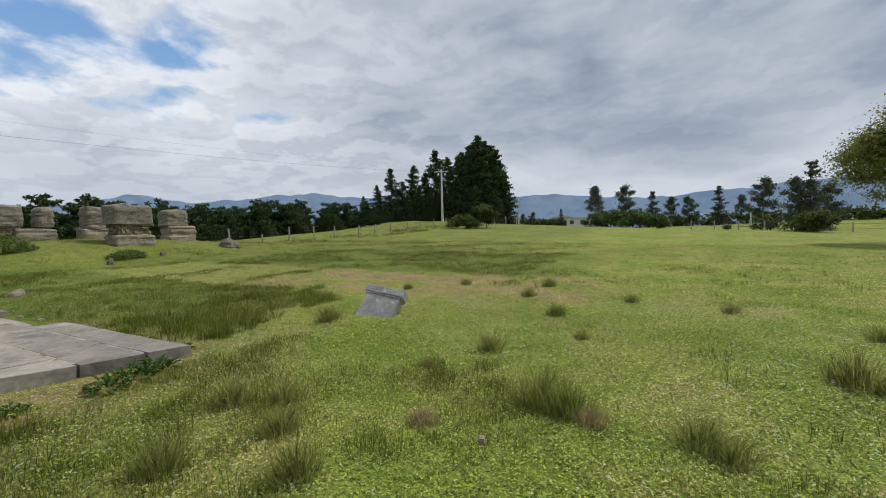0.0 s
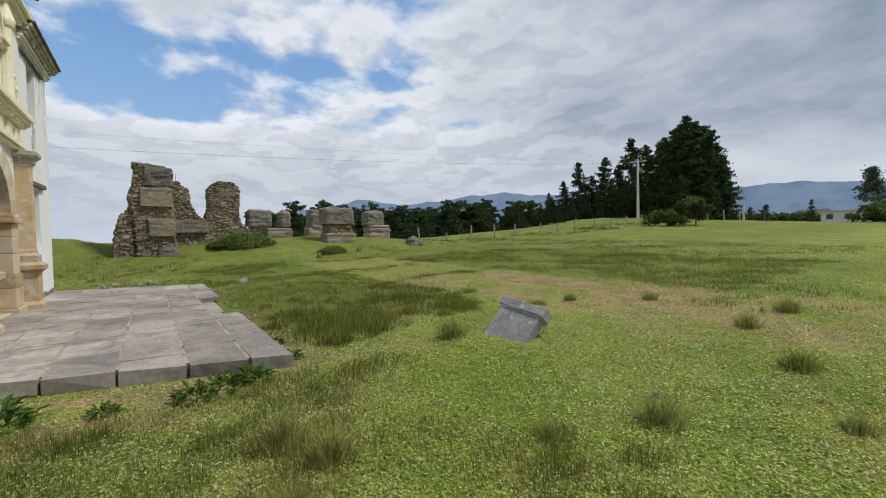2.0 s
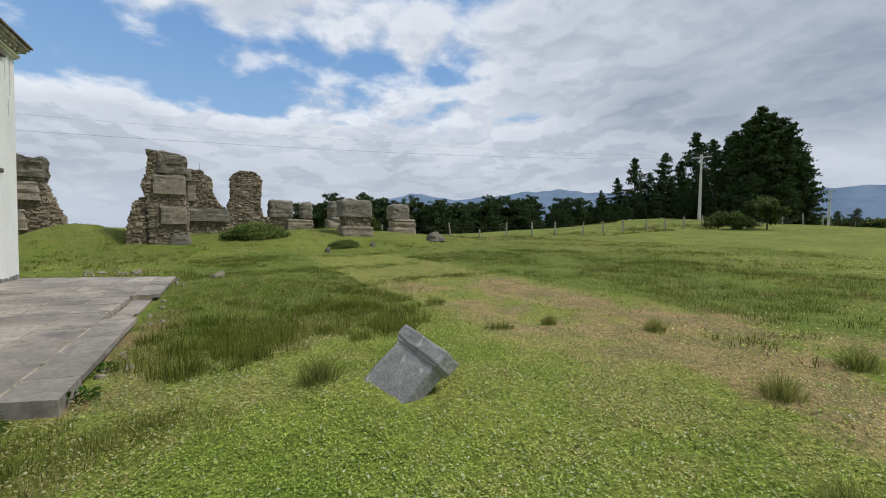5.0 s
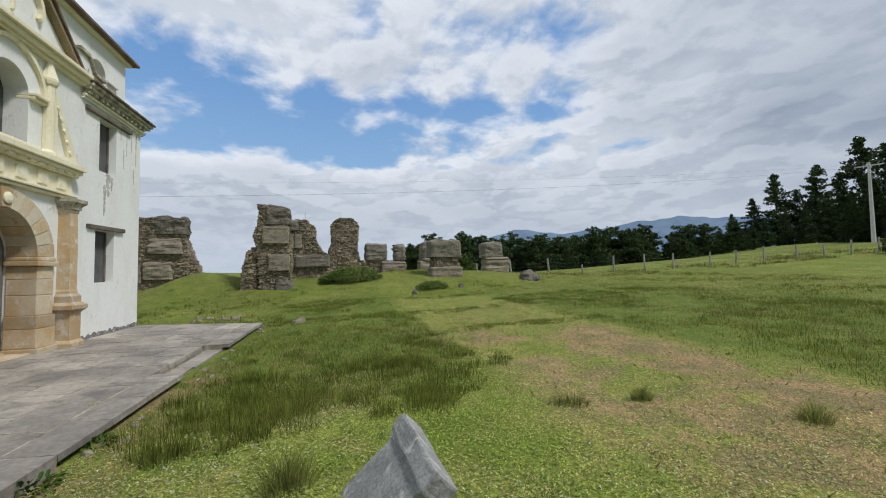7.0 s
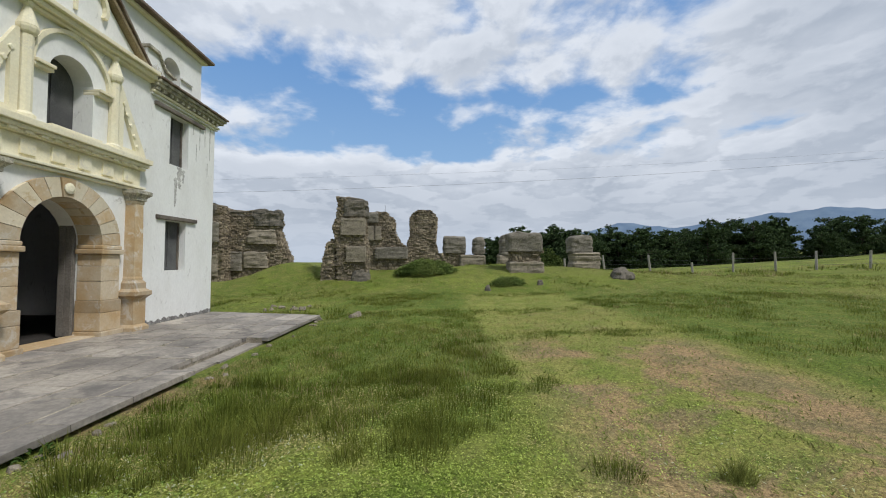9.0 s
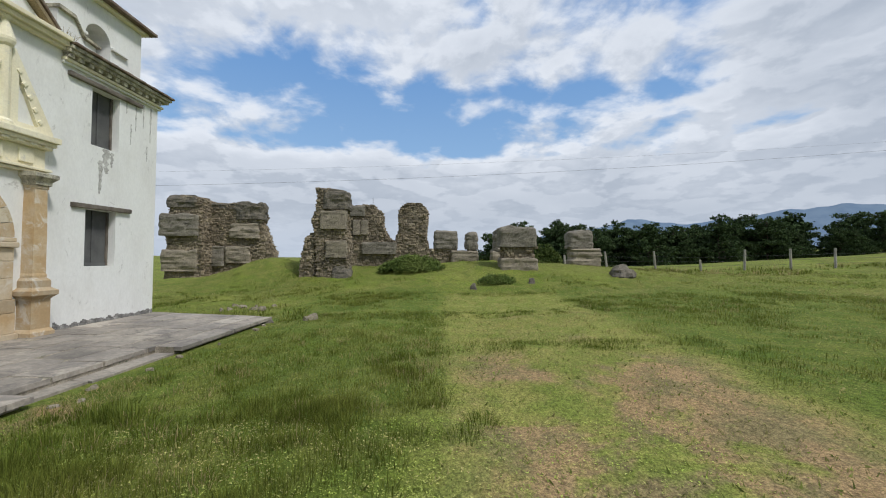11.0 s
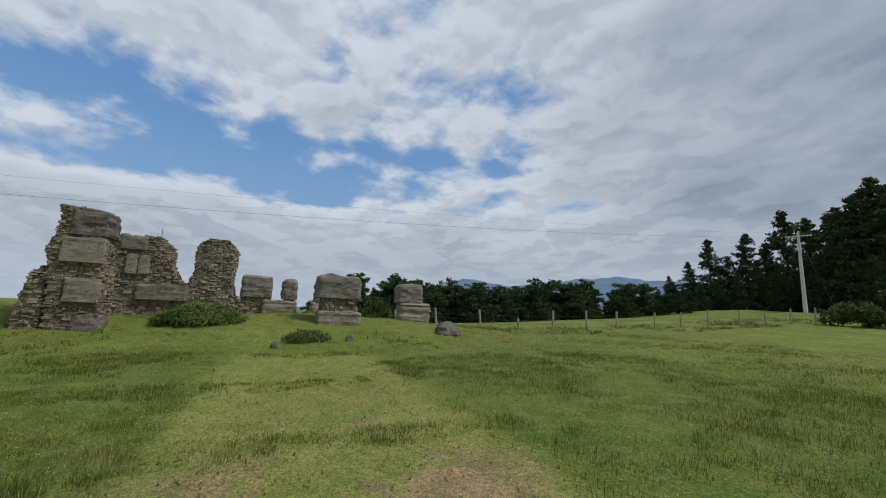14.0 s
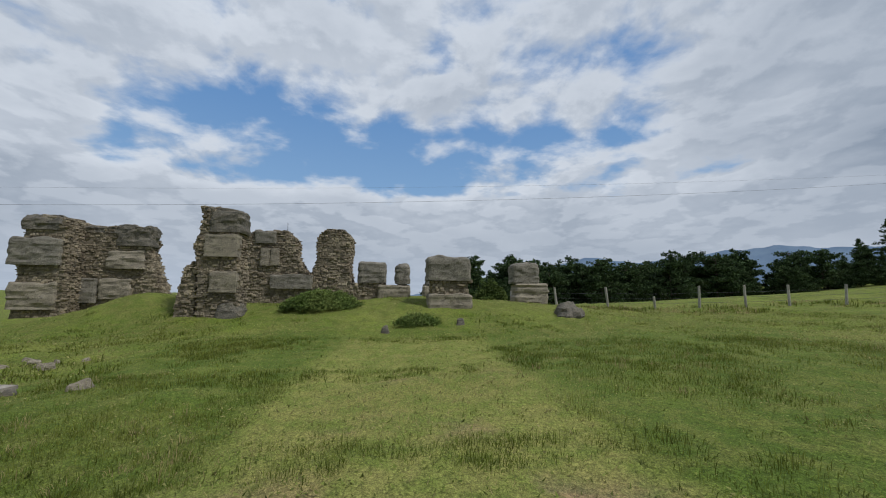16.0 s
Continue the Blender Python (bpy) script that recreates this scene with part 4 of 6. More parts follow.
def build_ruins():
    tag = ("ruin", "crumbling monastery ruins")

    def ruin(label):
        return thing("ruined_wall", pose(0, 0, 0), label, tag[0], tag[1])

    # long wall behind the church
    a = ruin("long eroded rubble wall with a sagging top and overhanging courses")
    rubble(a, -27.62, 1.7, ((0.2, -9.15, -6.9), (2.4, -9.0, -6.9), (3.1, -9.05, -6.95), (5.15, -8.8, -7.1), (5.28, -8.7, -7.6)), 1)
    rubble(a, -28.75, 0.9, ((0.3, -7.4, -3.05), (1.9, -7.4, -3.25), (2.6, -7.4, -3.6), (3.8, -7.4, -4.05), (4.3, -7.4, -4.0), (5.0, -7.4, -4.1)), 2)
    chunk(a, "mortar_block", -27.45, -9.25, -7.15, 1.5, 0.9, 2.15, RENDERED, 1.0, 3, amp=0.05, strata=0.05)
    chunk(a, "mortar_block", -27.38, -9.38, -7.15, 1.6, 2.95, 4.25, WALL_GREY, 2.0, 3, amp=0.06, strata=0.05)
    chunk(a, "wall_cap", -27.5, -9.02, -7.3, 1.6, 4.62, 5.32, CAP_DARK, 3.0, 3, amp=0.10, strata=0.10)
    chunk(a, "mortar_block", -28.60, -5.9, -4.1, 0.7, 2.90, 3.85, RENDERED, 5.4, 0, amp=0.04, strata=0.10)
    chunk(a, "mortar_block", -28.60, -7.3, -6.2, 0.7, 1.2, 2.45, WALL_GREY, 5.6, 0, amp=0.04, strata=0.05)
    chunk(a, "mortar_block", -28.60, -6.15, -4.6, 0.7, 1.4, 2.45, RENDERED, 5.8, 0, amp=0.04, strata=0.08)
    chunk(a, "wall_cap", -28.62, -5.6, -3.92, 1.0, 4.05, 5.10, CAP_DARK, 6.2, 0, amp=0.10, strata=0.04)
    chunk(a, "wall_cap", -28.68, -7.3, -5.4, 1.4, 4.70, 5.05, CAP_DARK, 6.4, 0, amp=0.08, strata=0.08)
    # tall pillar
    b = ruin("tall ragged pillar of rubble with smooth mortared blocks")
    rubble(b, -23.5, 0.95, ((0.8, 1.08, 2.52), (2.5, 0.98, 2.55), (3.1, 0.90, 2.42), (3.55, 0.78, 2.42), (4.1, 0.95, 2.40), (4.7, 1.05, 1.7), (5.08, 1.0, 1.55)), 7, 300)
    chunk(b, "wall_cap", -23.42, 1.36, 2.52, 1.2, 4.12, 5.02, CAP_DARK, 9.0, amp=0.07, strata=0.05)
    chunk(b, "top_stone", -23.5, 0.97, 2.3, 1.0, 4.95, 5.14, CAP_DARK, 9.5, amp=0.06)
    rubble(b, -23.62, 1.2, ((0.7, 0.18, 1.0), (1.6, 0.22, 0.98), (2.3, 0.36, 0.95), (2.75, 0.5, 0.92), (2.95, 0.72, 0.92)), 8)
    chunk(b, "foot_rubble", -23.3, 1.75, 2.68, 1.2, 0.6, 1.42, CAP_DARK, 10.5, amp=0.09, taper=0.15, round_=0.25)
    chunk(b, "mortar_panel", -23.36, 1.24, 2.46, 0.5, 3.16, 4.04, RENDERED, 11.0, amp=0.025, strata=0.015, round_=0.05)
    chunk(b, "mortar_panel", -23.36, 1.52, 2.52, 0.5, 1.80, 2.62, RENDERED, 12.0, amp=0.025, strata=0.015, round_=0.05)
    # broken wall behind it
    c = ruin("broken rubble wall with a mortared face and a low connecting course")
    rubble(c, -27.9, 0.85, ((1.0, 0.3, 4.7), (2.6, 0.4, 4.5), (3.0, 0.6, 3.85), (3.7, 0.7, 3.48), (4.2, 0.8, 3.48), (4.5, 1.0, 3.42), (4.88, 1.4, 2.85)), 13)
    chunk(c, "mortar_panel", -27.78, 1.44, 2.5, 0.5, 4.24, 4.9, WALL_GREY, 14.5, amp=0.04, strata=0.03, round_=0.1)
    chunk(c, "mortar_panel", -27.76, 1.80, 2.25, 0.4, 3.14, 4.03, RENDERED, 15.0, amp=0.02, strata=0.015, round_=0.05)
    chunk(c, "mortar_panel", -27.76, 2.28, 2.70, 0.4, 3.16, 4.02, RENDERED, 15.5, amp=0.02, strata=0.015, round_=0.05)
    chunk(c, "mortar_panel", -27.70, 2.34, 4.35, 0.5, 2.03, 2.72, WALL_GREY, 17.0, amp=0.03, strata=0.02, round_=0.08)
    part("iron_rod", turned([(0.012, 4.6), (0.010, 5.4)], 6), WIRE, c, "thin rusty iron rod").matrix_basis = pose(-28.4, 2.85, 0)
    # round-headed tower
    e = ruin("round-headed stump of rubble masonry")
    rubble(e, -28.0, 1.4, ((1.0, 4.3, 6.5), (2.4, 4.35, 6.2), (3.0, 4.28, 6.04), (3.5, 4.46, 6.05), (4.1, 4.44, 6.1), (4.6, 4.42, 6.12), (4.85, 4.6, 5.98), (5.06, 4.95, 5.68)), 18)
    # low wall with two capped blocks
    g = ruin("low wall with two weathered blocks standing on it")
    rubble(g, -28.0, 1.1, ((0.9, 6.0, 7.8), (2.0, 6.0, 7.8), (2.36, 6.3, 7.8)), 20)
    chunk(g, "mortar_panel", -27.8, 7.55, 9.15, 1.0, 0.9, 2.3, RENDERED, 21.0, amp=0.04, strata=0.03, round_=0.1)
    chunk(g, "standing_block", -27.9, 6.50, 7.92, 1.1, 2.40, 3.46, WALL_GREY, 22.0, amp=0.05, strata=0.03, round_=0.22)
    chunk(g, "standing_block", -27.95, 8.36, 9.14, 0.9, 2.37, 3.42, WALL_GREY, 23.0, amp=0.05, strata=0.03, round_=0.26)
    chunk(g, "bearing_stone", -28.0, 6.75, 7.7, 0.8, 2.28, 2.50, CAP_DARK, 23.4, amp=0.05)
    chunk(g, "bearing_stone", -28.0, 8.5, 9.0, 0.7, 2.25, 2.45, CAP_DARK, 23.6, amp=0.04)
    # wide block like an anvil
    h = ruin("squat ruin with a wide overhanging grey block on a stone base")
    chunk(h, "wall_base", -23.45, 9.84, 11.64, 1.2, 0.8, 1.86, RENDERED, 24.0, amp=0.04, round_=0.1)
    rubble(h, -23.62, 0.95, ((1.8, 9.98, 11.48), (2.45, 9.98, 11.4)), 25)
    chunk(h, "overhanging_cap", -23.45, 9.76, 11.58, 1.3, 2.40, 3.38, WALL_GREY, 26.0, amp=0.06, strata=0.03, round_=0.2)
    # block just behind
    R5X, R5Y = -26.6, 9.75
    i = ruin("small ruin of two stacked weathered blocks")
    chunk(i, "wall_base", R5X, R5Y, R5Y + 1.2, 1.0, 0.9, 2.3, RENDERED, 27.0, amp=0.06)
    chunk(i, "standing_block", R5X, R5Y + 0.12, R5Y + 1.1, 1.0, 2.25, 3.42, WALL_GREY, 28.0, amp=0.06, round_=0.25)
    # last block in the row
    j = ruin("ruin of layered stone with a rounded block on top")
    chunk(j, "wall_base", -27.6, 14.5, 16.2, 1.2, 1.45, 2.5, RENDERED, 29.0, amp=0.05, strata=0.12)
    chunk(j, "dark_foot", -27.7, 14.55, 15.7, 1.1, 1.0, 1.55, CAP_DARK, 29.5, amp=0.08)
    chunk(j, "standing_block", -27.7, 14.32, 15.80, 1.1, 2.46, 3.50, WALL_GREY, 30.0, amp=0.06, round_=0.24)


build_ruins()


# ---------------------------------------------------------------- loose stones and the headstone
def build_headstone():
    corner, u, v = Vector((-4.485, 5.524, 0.700)), Vector((0.724, 0.079, -0.105)), Vector((-0.085, 0.335, 0.342))
    n = u.cross(v).normalized()
    a, b = u.normalized(), n.cross(u).normalized()
    m = Matrix(((a.x, b.x, n.x, corner.x), (a.y, b.y, n.y, corner.y), (a.z, b.z, n.z, corner.z), (0, 0, 0, 1)))
    stone = thing("headstone", m, "tilted grey stone block with moulded cap, half sunk in turf", "headstone")

    def worn(bm, k):
        bmesh.ops.subdivide_edges(bm, edges=bm.edges[:], cuts=5, use_grid_fill=True)
        for w in bm.verts:
            q = w.co * 6
            w.co += 0.010 * Vector((noise.noise(q + Vector((k, 0, 0))), noise.noise(q + Vector((0, k, 0))), noise.noise(q + Vector((0, 0, k)))))
            w.co += 0.005 * Vector((noise.noise(q * 4), noise.noise(q * 4 + Vector((k, 3, 0))), noise.noise(q * 4 + Vector((0, 7, k)))))
        return bm

    part("block", worn(boxed(0.055, 0.675, -0.85, -0.135, -0.165, -0.012, 0.014), 1.0), GREY_STONE, stone)
    part("top_moulding", worn(boxed(0.0, 0.72, -0.138, 0.0, -0.185, 0.014, 0.018), 2.0), GREY_STONE, stone)
    rim = worn(boxed(0.025, 0.70, -0.165, -0.134, -0.175, 0.0, 0.008), 3.0)
    part("lower_moulding", rim, GREY_STONE, stone)


build_headstone()


def rock(x, y, w, d, h, mat, label, turn=0, seed=1.0, name="stone", category="stone", group="", sunk=0.06):
    bm = rough_block(w, d, h + sunk, seed, seg=max(0.05, w / 9), amp=w * 0.16, strata=w * 0.04, taper=0.3, round_=min(w, d, h) * 0.5)
    ob = part(name, bm, mat, None, label)
    ob.matrix_world = pose(x, y, gz(x, y) - sunk, 0, 0, turn)
    tagged(ob, category=category, group=group)


rock(-22.9, 15.4, 1.15, 0.8, 0.46, CAP_DARK, "dark fallen block of masonry on the grass", 15, 41.0, "fallen_block", "stone", sunk=0.15)
rock(-20.5, 8.35, 0.32, 0.26, 0.24, CAP_DARK, "small dark stone stump in the turf", 5, 42.0, "stone_stump", "stone", "stone stumps")
rock(-21.4, 10.9, 0.36, 0.28, 0.22, CAP_DARK, "small dark stone stump in the turf", -8, 43.0, "stone_stump", "stone", "stone stumps")
rock(-14.4, 3.85, 0.40, 0.26, 0.13, RENDERED, "pale loose stone lying in the grass", 30, 44.0)
rock(-1.15, 2.6, 0.10, 0.08, 0.05, RENDERED, "small pale pebble in the turf", 20, 46.0)
rock(-14.35, 2.75, 0.36, 0.25, 0.10, CAP_DARK, "broken stone at the terrace corner", 40, 47.0)
for _i in range(9):
    rock(-17.9 + 1.5 * random.random(), -0.2 + 2.0 * random.random(), random.uniform(0.14, 0.34), random.uniform(0.12, 0.25), random.uniform(0.06, 0.14), RENDERED,
         "pale stone of a scattered rubble patch", 90 * random.random(), 50.0 + _i, "rubble_stone", "stone", "rubble patch", 0.03)
for _i in range(14):
    _x = -5.6 - 8.4 * random.random()
    rock(_x, 2.85 + 0.25 * random.random(), random.uniform(0.06, 0.18), random.uniform(0.05, 0.12), random.uniform(0.02, 0.05), RENDERED,
         "broken stone bit along the terrace edge", 90 * random.random(), 70.0 + _i, "edge_stone", "stone", "stones along the terrace", 0.02)


# ---------------------------------------------------------------- fence, poles and wires
def tube(points, r, mat, name, parent, label=""):
    cu = bpy.data.curves.new(name, "CURVE")
    cu.dimensions, cu.bevel_depth, cu.bevel_resolution = "3D", r, 1
    sp = cu.splines.new("POLY")
    sp.points.add(len(points) - 1)
    for q, p in zip(sp.points, points):
        q.co = (*p, 1)
    cu.materials.append(mat)
    ob = new(name, cu)
    if parent:
        ob.parent = parent
    return tagged(ob, label)


def build_fence():
    fence = thing("fence", pose(0, 0, 0), "old wire fence on grey wooden posts along the field edge", "fence")
    tops = []
    for i in range(-2, 18):
        y = 26.9 + 2.8 * (i - 2) + random.uniform(-0.2, 0.2)
        x = -31.2 + 0.36 * (i - 2) + random.uniform(-0.15, 0.15)
        if i > 12:
            x = -27.6 + 0.9 * (i - 12)
        h = 1.30 + random.uniform(-0.12, 0.10)
        if i == 1:
            h = 0.8
        r = 0.075
        bm = turned([(r, -0.3), (r * 1.02, 0.4), (r * 0.95, h - 0.03), (r * 0.8, h)], 7)
        post = part("post", bm, POST_WOOD, fence)
        lean = random.uniform(-4, 4)
        if i in (-1, 0):
            lean = 7
        post.matrix_basis = pose(x, y, gz(x, y), lean, random.uniform(-3, 3), 0)
        tops.append((x, y, gz(x, y)))
    for k, h in enumerate((0.35, 0.65, 0.95)):
        pts = []
        for a, b in zip(tops, tops[1:]):
            pts += [(a[0], a[1], a[2] + h), ((a[0] + b[0]) / 2, (a[1] + b[1]) / 2, (a[2] + b[2]) / 2 + h - 0.03)]
        tube(pts, 0.006, WIRE, "wire", fence)


build_fence()


def build_pole(x, y, top, arm, label, turn=0.0):
    z = gz(x, y)
    pole = thing("utility_pole", pose(x, y, z, 0, 0, turn), label, "utility pole", "utility poles")
    h = top - z
    part("pole", turned([(0.21, -0.5), (0.20, 0.2), (0.12, h - 0.1), (0.12, h)], 12), CONCRETE, pole, smooth=False)
    part("cross_arm", boxed(-arm, arm, -0.06, 0.06, h - 0.42, h - 0.30, 0.01), CONCRETE, pole)
    for a in (-0.92 * arm, -0.35 * arm, 0.92 * arm):
        ins = part("insulator", turned([(0.03, h - 0.3), (0.06, h - 0.22), (0.04, h - 0.18), (0.06, h - 0.12), (0.03, h - 0.05)], 8), WIRE, pole)
        ins.matrix_basis = pose(a, 0, 0)
    return pole


PA, PB = Vector((-33.0, 60.3, 12.3)), Vector((-30.2, -22.6, 6.3))
_pole = build_pole(PA.x, PA.y, 12.5, 1.15, "pale concrete utility pole with a cross arm", 20)
tube([(0.12, 0, 7.6), (2.6, -1.2, 0.0)], 0.012, WIRE, "guy_wire", _pole)
build_pole(PB.x, PB.y, 6.5, 0.9, "pale concrete utility pole with a cross arm", 0)


def cable(a, b, sag, r=0.016):
    pts = [a.lerp(b, i / 40) - Vector((0, 0, 4 * sag * (i / 40) * (1 - i / 40))) for i in range(41)]
    ob = tube(pts, r, WIRE, "power_line", None, "thin dark power line sagging across the sky")
    tagged(ob, category="cable", group="power lines")


cable(PA + Vector((-0.9, 0, -0.1)), PB + Vector((-0.8, 0, -0.1)), 1.0, 0.007)
cable(PA + Vector((0.95, 0, -0.1)), PB + Vector((0.8, 0, 0.5)), 0.9, 0.0035)

# poles far off across the valley floor
for _h, _r, _t in ((18.2, 105, 6.6), (-8.2, 120, 7.5), (-11.0, 120, 7.2)):
    build_pole(-_r * math.sin(radians(_h)), _r * math.cos(radians(_h)), gz(-_r * math.sin(radians(_h)), _r * math.cos(radians(_h))) + _t, 0.7, "slim pale pole far off beyond the field")


# ---------------------------------------------------------------- trees and shrubs
def leaves(rng, centres, size, per, spread, flat=0.6):
    """Triangles scattered round the centres of the clumps."""
    c = np.repeat(np.asarray(centres, float), per, axis=0)
    sp = np.repeat(np.asarray(spread, float), per)[:, None] if np.ndim(spread) else spread
    c = c + rng.normal(size=c.shape) * sp * np.array([1, 1, flat])
    d1 = rng.normal(size=c.shape)
    d1 /= np.linalg.norm(d1, axis=1)[:, None]
    d2 = np.cross(d1, rng.normal(size=c.shape))
    d2 /= np.linalg.norm(d2, axis=1)[:, None]
    s = size * rng.uniform(0.55, 1.35, size=(len(c), 1))
    v = np.stack([c - d1 * s * 0.8, c + d1 * s * 0.35 + d2 * s * 0.42, c + d1 * s * 0.35 - d2 * s * 0.42], 1).reshape(-1, 3)
    return v


def tri_mesh(name, v, mat):
    me = bpy.data.meshes.new(name)
    n = len(v) // 3
    me.from_pydata(v.tolist(), [], np.arange(n * 3).reshape(n, 3).tolist())
    me.materials.append(mat)
    return me


def limb_mesh(rng, segs, mat):
    """Tapered limbs: (start, end, r0, r1)."""
    bm = bmesh.new()
    for a, b, r0, r1 in segs:
        a, b = Vector(a), Vector(b)
        q = (b - a).to_track_quat("Z", "Y")
        rings = []
        for k in range(3):
            f = k / 2
            p = a.lerp(b, f) + Vector(rng.normal(size=3)) * (0.04 * (b - a).length * f * (1 - f))
            r = r0 + (r1 - r0) * f
            rings.append([bm.verts.new(p + q @ Vector((r * math.cos(t), r * math.sin(t), 0))) for t in np.linspace(0, 2 * math.pi, 4, endpoint=False)])
        for x, y in zip(rings, rings[1:]):
            for i in range(4):
                bm.faces.new((x[i], x[(i + 1) % 4], y[(i + 1) % 4], y[i]))
    return mesh_of("trunk", bm, mat)


def conifer_meshes(seed, h, r, skirt=0.06, leaf=PINE, open_=0.0, blunt=0.0, n_leaf=5200):
    rng = np.random.default_rng(seed)
    segs, centres, spread = [((0, 0, -0.4), (rng.normal() * 0.15, rng.normal() * 0.15, h * 0.96), 0.02 * h, 0.02)], [], []
    levels = int(h * 2.1)
    for k in range(levels):
        f = skirt + (1 - skirt) * k / levels
        if rng.random() < open_ * 0.5:
            continue
        reach = r * ((1 - f) ** (0.85 - 0.5 * blunt)) * rng.uniform(0.85, 1.1) + 0.25
        if f < 0.25:
            reach *= 0.75 + f
        for b in range(rng.integers(4, 7)):
            a = rng.uniform(0, 2 * math.pi)
            L = reach * rng.uniform(0.45, 1.2)
            z = max(0.1, f * h + rng.normal() * 0.30)
            end = (L * math.cos(a), L * math.sin(a), z + L * rng.uniform(-0.12, 0.35))
            if L > 0.9:
                segs.append(((0, 0, z), end, 0.035 + 0.02 * L * 0.4, 0.012))
            for s in np.linspace(0.3, 1.0, max(2, int(L * 2.0))):
                centres.append((end[0] * s, end[1] * s, z + (end[2] - z) * s))
                spread.append(0.13 + 0.10 * L * (1.2 - s))
    per = max(3, int(n_leaf / max(1, len(centres))))
    return limb_mesh(rng, segs, BARK), tri_mesh("crown", leaves(rng, centres, 0.30, per, spread, 0.7), leaf)


def broad_meshes(seed, h, r, leaf, clumps=60, bare=0.35, size=0.22, per=90, bark=BARK, lobes=5):
    rng = np.random.default_rng(seed)
    segs = [((0, 0, -0.4), (rng.normal() * 0.04 * h, rng.normal() * 0.04 * h, h * 0.55), 0.025 * h + 0.03, 0.012 * h + 0.02)]
    centres, spread = [], []
    top = segs[0][1]
    for k in range(lobes):
        a = 2 * math.pi * k / lobes + rng.uniform(-0.4, 0.4)
        f = rng.uniform(bare, 0.85)
        c = np.array([r * 0.62 * math.cos(a) * rng.uniform(0.5, 1.1), r * 0.62 * math.sin(a) * rng.uniform(0.5, 1.1), h * (f + 0.10)])
        z0 = min(h * 0.5, c[2] - 0.3 * r)
        segs.append(((top[0] * z0 / (h * 0.55), top[1] * z0 / (h * 0.55), z0), tuple(c), 0.012 * h + 0.01, 0.01))
        for _ in range(clumps // lobes):
            d = rng.normal(size=3)
            d /= np.linalg.norm(d)
            centres.append(c + d * r * 0.42 * rng.uniform(0.5, 1.0) * np.array([1, 1, 0.75]))
            spread.append(0.12 * r * rng.uniform(0.5, 1.2) + 0.04)
    for _ in range(clumps // 4):
        d = rng.normal(size=3)
        centres.append(np.array([0, 0, h * 0.82]) + d / np.linalg.norm(d) * r * 0.4 * rng.uniform(0.3, 1) * np.array([1, 1, 0.8]))
        spread.append(0.12 * r)
    return limb_mesh(rng, segs, bark), tri_mesh("crown", leaves(rng, centres, size, per, spread, 0.8), leaf)


def gum_meshes(seed, h, r, leaf, n=26):
    """A ragged upright tree: short limbs at all heights, each with its own uneven clump."""
    rng = np.random.default_rng(seed)
    top = (rng.normal() * 0.05 * h, rng.normal() * 0.05 * h, h * 0.93)
    segs, centres, spread = [((0, 0, -0.4), top, 0.022 * h, 0.03)], [], []
    for k in range(n):
        f = 0.12 + 0.86 * (k + rng.uniform(0, 1)) / n
        a = rng.uniform(0, 2 * math.pi)
        L = r * (0.35 + 1.1 * math.sin(math.pi * min(1, f * 0.9 + 0.12))) * rng.uniform(0.25, 0.85)
        base = (top[0] * f, top[1] * f, f * h * 0.93)
        end = (base[0] + L * math.cos(a), base[1] + L * math.sin(a), min(h, base[2] + L * rng.uniform(0.1, 0.6)))
        segs.append((base, end, 0.05, 0.015))
        for s in (0.45, 0.75, 1.0):
            centres.append(tuple(base[i] + (end[i] - base[i]) * s for i in range(3)))
            spread.append(0.034 * h * rng.uniform(0.55, 1.35))
    return limb_mesh(rng, segs, PALE_BARK), tri_mesh("crown", leaves(rng, centres, 0.26, 75, spread, 0.85), leaf)


def tree_from(meshes, x, y, scale, turn, label, group, z=None, name="tree", category="tree"):
    at = pose(x, y, gz(x, y) if z is None else z, 0, 0, turn)
    tree = thing(name, at, label, category, group)
    tree.scale = (scale, scale, scale)
    part("trunk", meshes[0], None, tree)
    part("crown", meshes[1], None, tree)
    return tree


def polar(heading, r, x0=0.0, y0=0.0):
    return x0 - r * math.sin(radians(heading)), y0 + r * math.cos(radians(heading))


